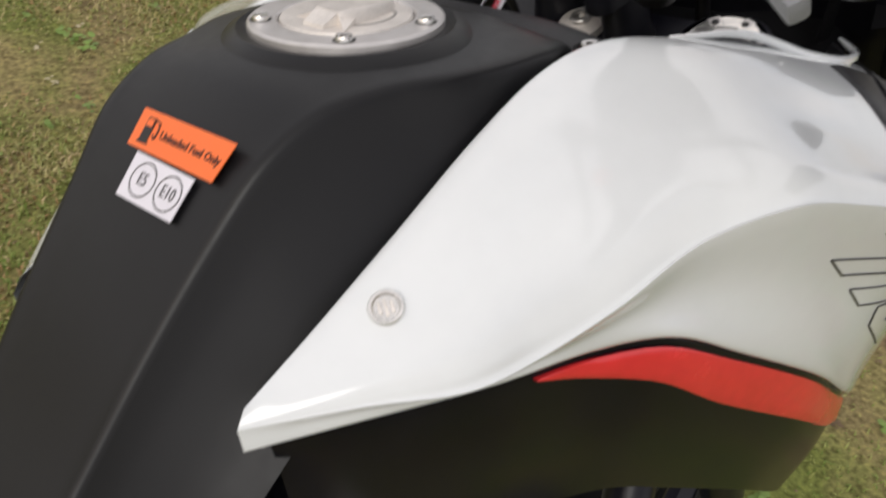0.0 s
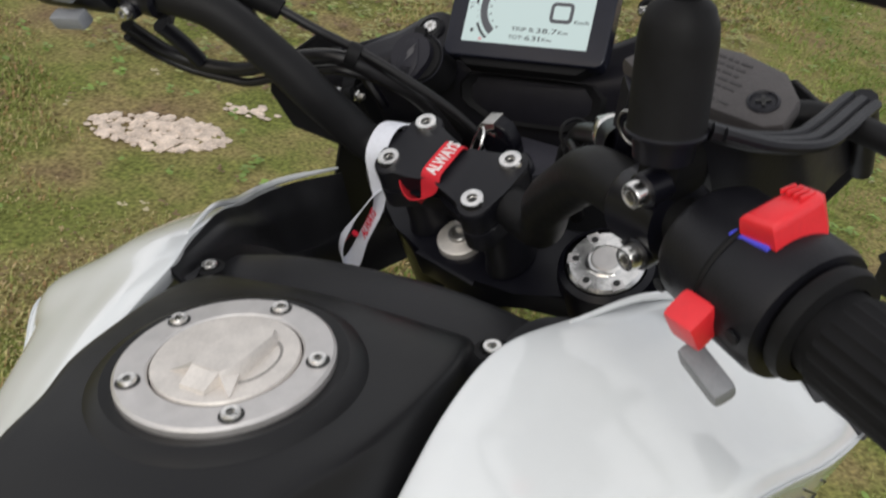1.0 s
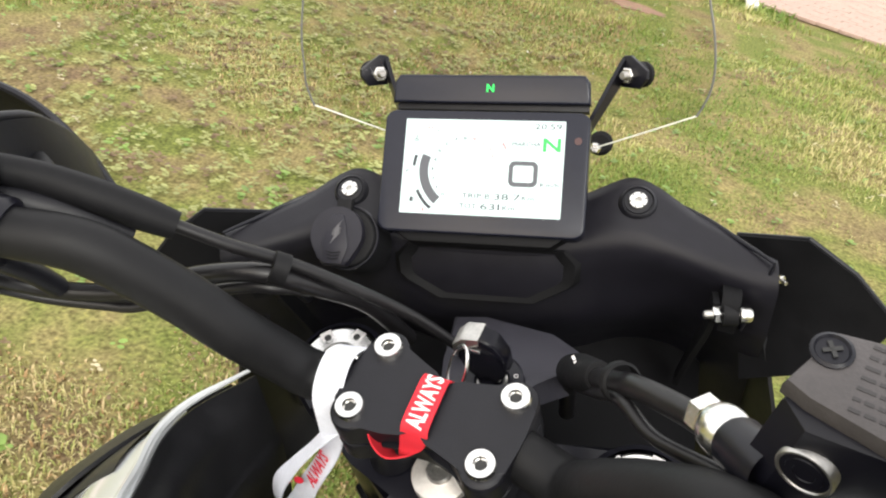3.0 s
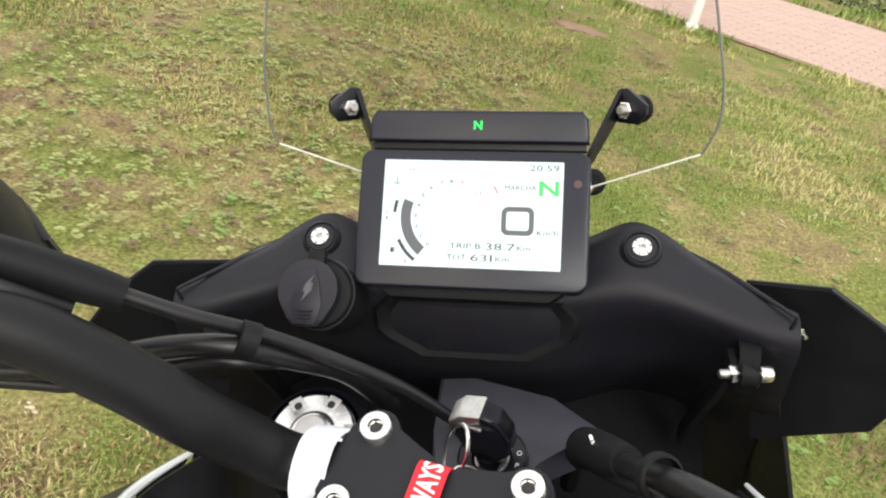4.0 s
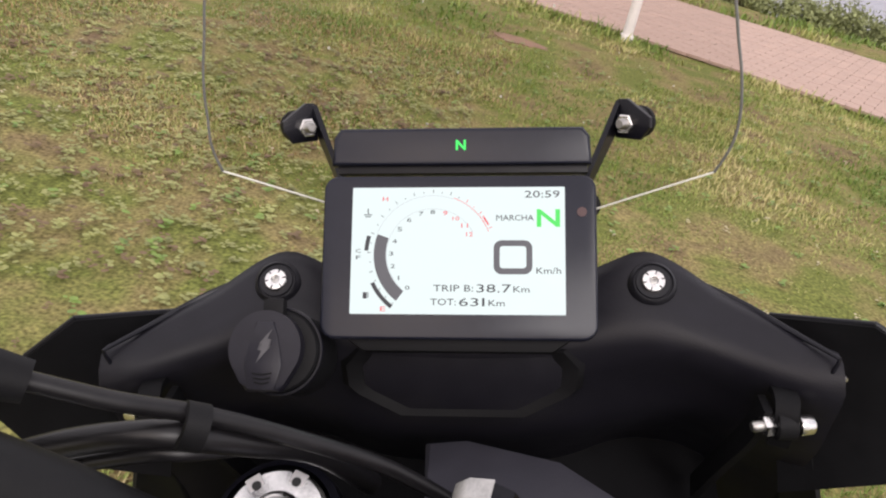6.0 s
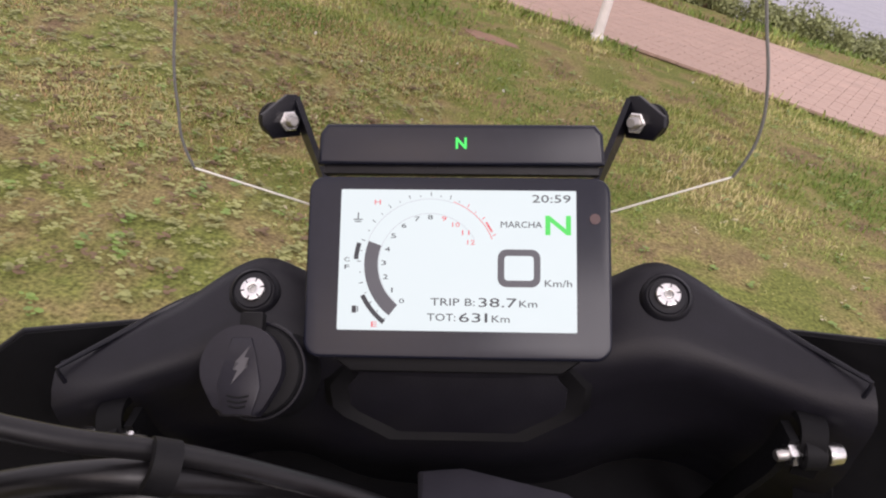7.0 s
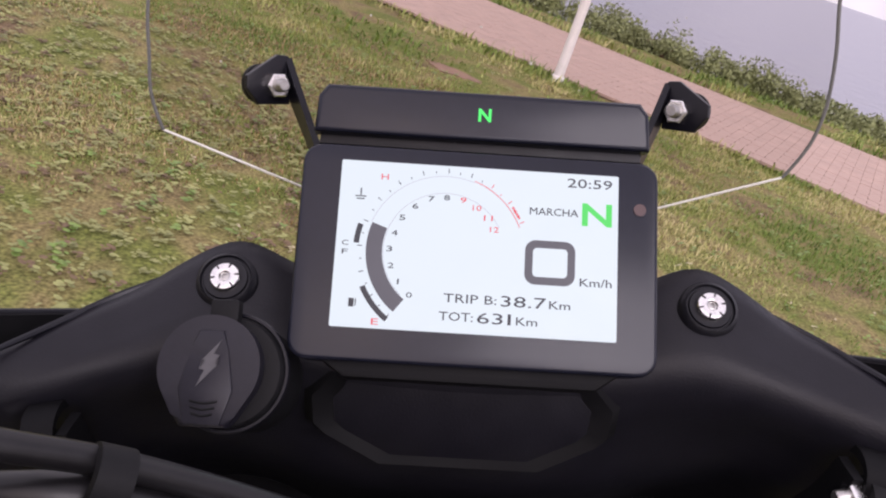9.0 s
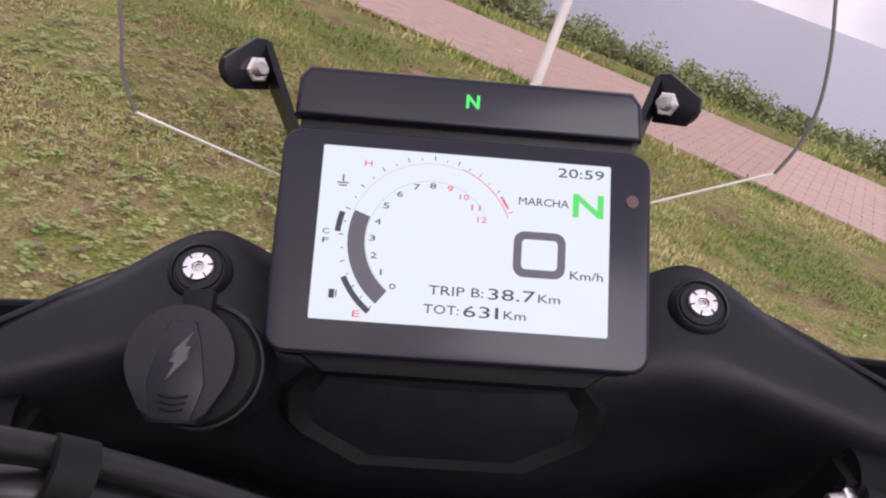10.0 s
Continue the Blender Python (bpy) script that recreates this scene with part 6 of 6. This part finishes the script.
# the key, with its black head, in the lock
key = new("ignition_key")
kz = (Vector((0.0145, -0.1165, -0.045)) - Vector((0.0225, -0.103, -0.098))).normalized()
kx = Vector((0.97, -0.22, 0.0))
kx = (kx - kz * kx.dot(kz)).normalized()
ky = kz.cross(kx)
key.matrix_world = BIKE @ Matrix(((kx.x, ky.x, kz.x, 0.0225), (kx.y, ky.y, kz.y, -0.103), (kx.z, ky.z, kz.z, -0.098), (0, 0, 0, 1)))
tagged(key, "black-headed ignition key standing in the lock", "key")
HEADLINE = [(0.0085, 0.011), (0.0150, 0.020), (0.0158, 0.033), (0.0118, 0.0450), (0.0040, 0.0500), (-0.0065, 0.0490), (-0.0138, 0.0425), (-0.0152, 0.033), (-0.0125, 0.020), (-0.006, 0.012)]
head = part("key_head", prism(HEADLINE, 0.0115, 0.0030, pose(0, 0.0055, 0, 90, 0, 0), 3), M_GLOSSBLACK, key, "glossy black key head")
shell = [(x * 1.04, 0.031 + (z - 0.031) * 1.04) for x, z in HEADLINE[4:8]]
inner = [(x * 0.84, 0.031 + (z - 0.031) * 0.74) for x, z in HEADLINE[7:3:-1]]
part("key_edge", prism(shell + inner, 0.0132, 0.0016, pose(0, 0.0064, 0, 90, 0, 0), 2), M_DULLSTEEL, key, "bright metal edge of the key head")
part("key_slot", box(0.0085, 0.0016, 0.0026, 0.0006, pose(-0.001, -0.0064, 0.0405, 0, 12, 0)), M_STEEL, head)
part("key_blade", box(0.008, 0.0022, 0.02, 0.0004, pose(0, 0, 0.004)), M_STEEL, key)
part("key_collar", lathe([(0.0075, 0.0), (0.0085, 0.004), (0.008, 0.012), (0.0, 0.013)], 24), M_GLOSSBLACK, key)

# split ring and wrist lanyard hanging over the handlebar
ring_thing = new("key_ring")
ring_thing.matrix_world = BIKE
tagged(ring_thing, "two thin steel split rings on the key", "key ring")


def torus(R, r, at):
    return lathe([(R + r * math.cos(2 * math.pi * k / 8), r * math.sin(2 * math.pi * k / 8)) for k in range(9)], 36, at)


part("ring", torus(0.0140, 0.0011, Matrix.Translation((0.0065, -0.1290, -0.0680)) @ pose(0, 0, 0, 68, 0, -52) @ Matrix.Diagonal((0.62, 1.1, 1, 1))), M_STEEL, ring_thing)
part("ring", torus(0.0085, 0.0008, Matrix.Translation((0.0115, -0.134, -0.083)) @ pose(0, 0, 0, 30, 10, 0)), M_STEEL, ring_thing)
part("ring_tab", box(0.005, 0.003, 0.006, 0.001, Matrix.Translation((0.004, -0.134, -0.081)) @ pose(0, 0, 0, 30, 20, 0)), M_SWITCH, ring_thing)

strap = new("key_lanyard")
strap.matrix_world = BIKE
tagged(strap, "red and white woven key lanyard looped over the handlebar clamp", "lanyard")
UP = Vector((0.0, 0.0, 1.0))
red = [(-0.002, 0.0195, -0.018), (-0.0035, 0.0165, -0.006), (-0.0040, 0.0125, 0.0004), (-0.0028, 0.0, 0.0008), (-0.0008, -0.0160, 0.0006), (-0.0004, -0.0205, -0.005), (-0.0030, -0.0235, -0.0155), (-0.0085, -0.0265, -0.0235), (-0.0165, -0.0275, -0.0255), (-0.0245, -0.0255, -0.0215), (-0.0310, -0.0200, -0.0130)]
dirs = [(0.98, 0.1, 0)] * 6 + [(0.9, 0.05, 0.4), (0.5, -0.2, 0.8), (0.2, -0.6, 0.75), (0.15, -0.6, 0.75), (0.2, -0.5, 0.8)]
part("red_band", ribbon(red, dirs, 0.0155, 0.0009, 60, FORK), M_RIBRED, strap, "red band with white lettering")
tan = Vector((-0.09, 0.996, 0.0)).normalized()
side = Vector((0.996, 0.09, 0)).normalized()
face = Matrix(((tan.x, -side.x, 0, -0.0026), (tan.y, -side.y, 0, -0.0022), (0, 0, 1, 0.0016), (0, 0, 0, 1)))
lettering("band_print", "ALWAYS", 0.0148, M_INKWHITE, strap, FORK @ face, 0.0004, fit=(0.0325, 0.0102))
white = [(-0.050, 0.020, -0.033), (-0.059, 0.0175, -0.010), (-0.0625, 0.0070, -0.0005), (-0.0610, -0.0075, -0.0010), (-0.0590, -0.0198, -0.0105), (-0.0590, -0.0262, -0.034), (-0.0650, -0.0310, -0.060), (-0.080, -0.045, -0.090), (-0.090, -0.056, -0.113), (-0.098, -0.062, -0.123), (-0.106, -0.060, -0.121), (-0.106, -0.053, -0.105), (-0.093, -0.043, -0.083), (-0.078, -0.034, -0.062), (-0.066, -0.026, -0.046), (-0.056, -0.018, -0.036)]
wd = [(0.95, 0.2, 0.1)] * 5 + [(0.95, 0.1, 0.25), (0.9, -0.2, 0.35), (0.8, -0.3, 0.2), (0.85, -0.3, -0.1), (0.85, -0.4, -0.2), (0.8, -0.5, -0.2), (0.7, -0.55, 0.1), (0.6, -0.6, 0.4), (0.55, -0.6, 0.55), (0.6, -0.6, 0.5), (0.7, -0.5, 0.4)]
part("white_band", ribbon(white, wd, 0.0185, 0.0009, 90, FORK), M_RIBWHITE, strap, "white band with red lettering")


def on_band(words, size, p, along_, across, mat, wide=0.8):
    t, s_ = Vector(along_).normalized(), Vector(across)
    s_ = (s_ - t * s_.dot(t)).normalized()
    n = t.cross(s_)
    at = Matrix(((t.x, s_.x, n.x, p[0]), (t.y, s_.y, n.y, p[1]), (t.z, s_.z, n.z, p[2]), (0, 0, 0, 1)))
    return lettering("band_print", words, size, mat, strap, FORK @ at, 0.0002, wide)


on_band("ALWAYS", 0.0125, (-0.073, -0.040, -0.0745), (0.35, 0.45, 0.82), (-0.8, 0.3, 0.1), M_INKRED, 0.6)
t_ = Vector((0.5, 0.42, 0.7)).normalized()
part("band_dot", lathe([(0.0032, 0), (0.0032, 0.0003), (0, 0.0003)], 20, FORK @ Matrix.Translation((-0.0862, -0.0480, -0.0868)) @ Vector((0.35, -0.9, 0.3)).to_track_quat("Z", "Y").to_matrix().to_4x4()), M_INKRED, strap)
on_band("1. Put the", 0.0052, (-0.0985, -0.052, -0.0985), (0.5, 0.42, 0.7), (-0.6, 0.6, -0.3), M_INKRED, 0.8)

# ---------------------------------------------------------------- what carries it: wheels, frame, seat, stand
GROUND = -1.25 / math.cos(radians(13.33))


def wheel(name, y, r, w, turn=0.0):
    at = pose(0, y, GROUND + r + 0.004, 0, 90, turn)
    ring = new(name)
    ring.parent = bike
    tagged(ring, "spoked wheel with a dark road tyre")
    part("tyre", lathe([(r * 0.74, -w * 0.4), (r * 0.9, -w * 0.52), (r * 0.97, -w * 0.4), (r, 0), (r * 0.97, w * 0.4), (r * 0.9, w * 0.52), (r * 0.74, w * 0.4)], 64, at), M_RUBBER, ring)
    part("rim", lathe([(r * 0.76, -w * 0.42), (r * 0.68, -w * 0.2), (r * 0.68, w * 0.2), (r * 0.76, w * 0.42)], 64, at), M_SATIN, ring)
    part("hub", lathe([(0, -0.06), (0.035, -0.06), (0.03, 0), (0.035, 0.06), (0, 0.06)], 28, at), M_SATIN, ring)
    for k in range(10):
        part("spoke", tube([(0.03 * math.cos(k * 0.628), 0.03 * math.sin(k * 0.628), 0.03 * (-1) ** k), (r * 0.69 * math.cos(k * 0.628), r * 0.69 * math.sin(k * 0.628), 0)], 0.009, 2, 8, at, straight=True), M_SATIN, ring)


wheel("front_wheel", 0.215, 0.315, 0.12, 0)
wheel("rear_wheel", -1.27, 0.315, 0.16)
part("seat", loft([[(-0.09, -0.74, -0.30), (-0.12, -0.95, -0.30), (-0.13, -1.2, -0.24), (-0.1, -1.5, -0.20)], [(0, -0.70, -0.262), (0, -0.95, -0.275), (0, -1.2, -0.205), (0, -1.5, -0.17)], [(0.084, -0.74, -0.30), (0.114, -0.95, -0.30), (0.124, -1.2, -0.24), (0.094, -1.5, -0.20)]], 30, 8, 0.06), M_RUBBER, bike, "black stepped two-up seat")
part("engine_block", box(0.34, 0.42, 0.40, 0.05, pose(0, -0.42, -0.80)), M_DULLSTEEL, bike, "dull metal engine block")
part("frame_spine", tube([(0, -0.14, -0.25), (0, -0.3, -0.33), (0, -0.7, -0.38), (0, -1.4, -0.32)], 0.03, 20, 12), M_SATIN, bike)
for s in (1, -1):
    part("frame_rail", tube([(s * 0.03, -0.14, -0.27), (s * 0.15, -0.3, -0.45), (s * 0.17, -0.62, -0.75), (s * 0.12, -0.72, -0.95)], 0.02, 20, 12), M_SATIN, bike)
    part("swing_arm", tube([(s * 0.11, -0.68, -0.92), (s * 0.12, -1.27, GROUND + 0.32)], 0.03, 2, 12, straight=True), M_SATIN, bike)
part("front_mudguard", loft([[(-0.07, 0.02, GROUND + 0.52), (-0.075, 0.215, GROUND + 0.66), (-0.07, 0.44, GROUND + 0.52)], [(0, 0.0, GROUND + 0.56), (0, 0.215, GROUND + 0.70), (0, 0.46, GROUND + 0.55)], [(0.07, 0.02, GROUND + 0.52), (0.075, 0.215, GROUND + 0.66), (0.07, 0.44, GROUND + 0.52)]], 24, 6, 0.003), M_PLASTIC, bike)
part("outer_fairing", loft([[(-0.19, 0.0, -0.10), (-0.13, 0.12, -0.10), (0, 0.17, -0.09), (0.13, 0.12, -0.10), (0.19, 0.0, -0.10)], [(-0.22, -0.02, -0.25), (-0.14, 0.18, -0.25), (0, 0.26, -0.24), (0.14, 0.18, -0.25), (0.22, -0.02, -0.25)], [(-0.21, -0.03, -0.31), (-0.13, 0.14, -0.32), (0, 0.22, -0.32), (0.13, 0.14, -0.32), (0.21, -0.03, -0.31)]], 40, 5, 0.003), M_PLASTIC, bike, "black front fairing nose")
foot = BIKE.inverted() @ Vector((-0.46, -0.62, 0.012))
part("side_stand", tube([(-0.12, -0.55, -0.98), tuple(foot)], 0.012, 2, 10, straight=True), M_SATIN, bike, "black side stand")
part("stand_foot", lathe([(0.03, -0.012), (0.03, 0), (0, 0)], 20, BIKE.inverted() @ pose(-0.46, -0.62, 0.012)), M_SATIN, bike)

# ---------------------------------------------------------------- paving, last
def paving():
    """Paved path in running bond; the stretch nearest the lawn as single pavers."""
    bed = [PATH_N * n + PATH_A * t for n, t in ((PATH_NEAR, -300), (PATH_FAR, -300), (PATH_FAR, 300), (PATH_NEAR, 300))]
    path = flat_mesh("pavement", [(p.x, p.y, -0.008) for p in bed], [(0, 1, 2, 3)], M_JOINT)
    tagged(path, "pink concrete block path crossing the lawn by the shore", "path", kind="structure")
    rng = random.Random(8)
    long_, wide, gap = 0.2, 0.1, 0.005
    shape = bpy.data.meshes.new("paver")
    bm = box(long_ - gap, wide - gap, 0.03, 0.004)
    bm.to_mesh(shape)
    bm.free()
    shape.materials.append(M_PAVE)
    turn = math.atan2(PATH_A.y, PATH_A.x)
    base = [tuple(v.co) for v in shape.vertices]
    polys = [tuple(p.vertices) for p in shape.polygons]
    verts, faces, singles = [], [], 0
    rows = int((PATH_FAR - PATH_NEAR) / wide)
    for r in range(rows):
        for c in range(-75, 60):
            along, across = c * long_ + (r % 2) * long_ / 2, PATH_NEAR + wide * (r + 0.5)
            p = PATH_N * across + PATH_A * along
            m = Matrix.Translation((p.x, p.y, 0.006 - 0.012 + rng.uniform(-0.0015, 0.0015))) @ pose(0, 0, 0, rng.uniform(-0.4, 0.4), rng.uniform(-0.4, 0.4), math.degrees(turn) + rng.uniform(-0.5, 0.5))
            if singles < 300 and r < 9 and -4.6 < along < 2.6:
                ob = new("paver", shape)
                ob.parent = path
                ob.matrix_basis = m
                singles += 1
            else:
                k = len(verts)
                verts += [tuple(m @ Vector(v)) for v in base]
                faces += [tuple(k + i for i in f) for f in polys]
    rest = flat_mesh("pavers_beyond", verts, faces, M_PAVE)
    rest.parent = path
    tagged(rest, kind="stuff")


paving()
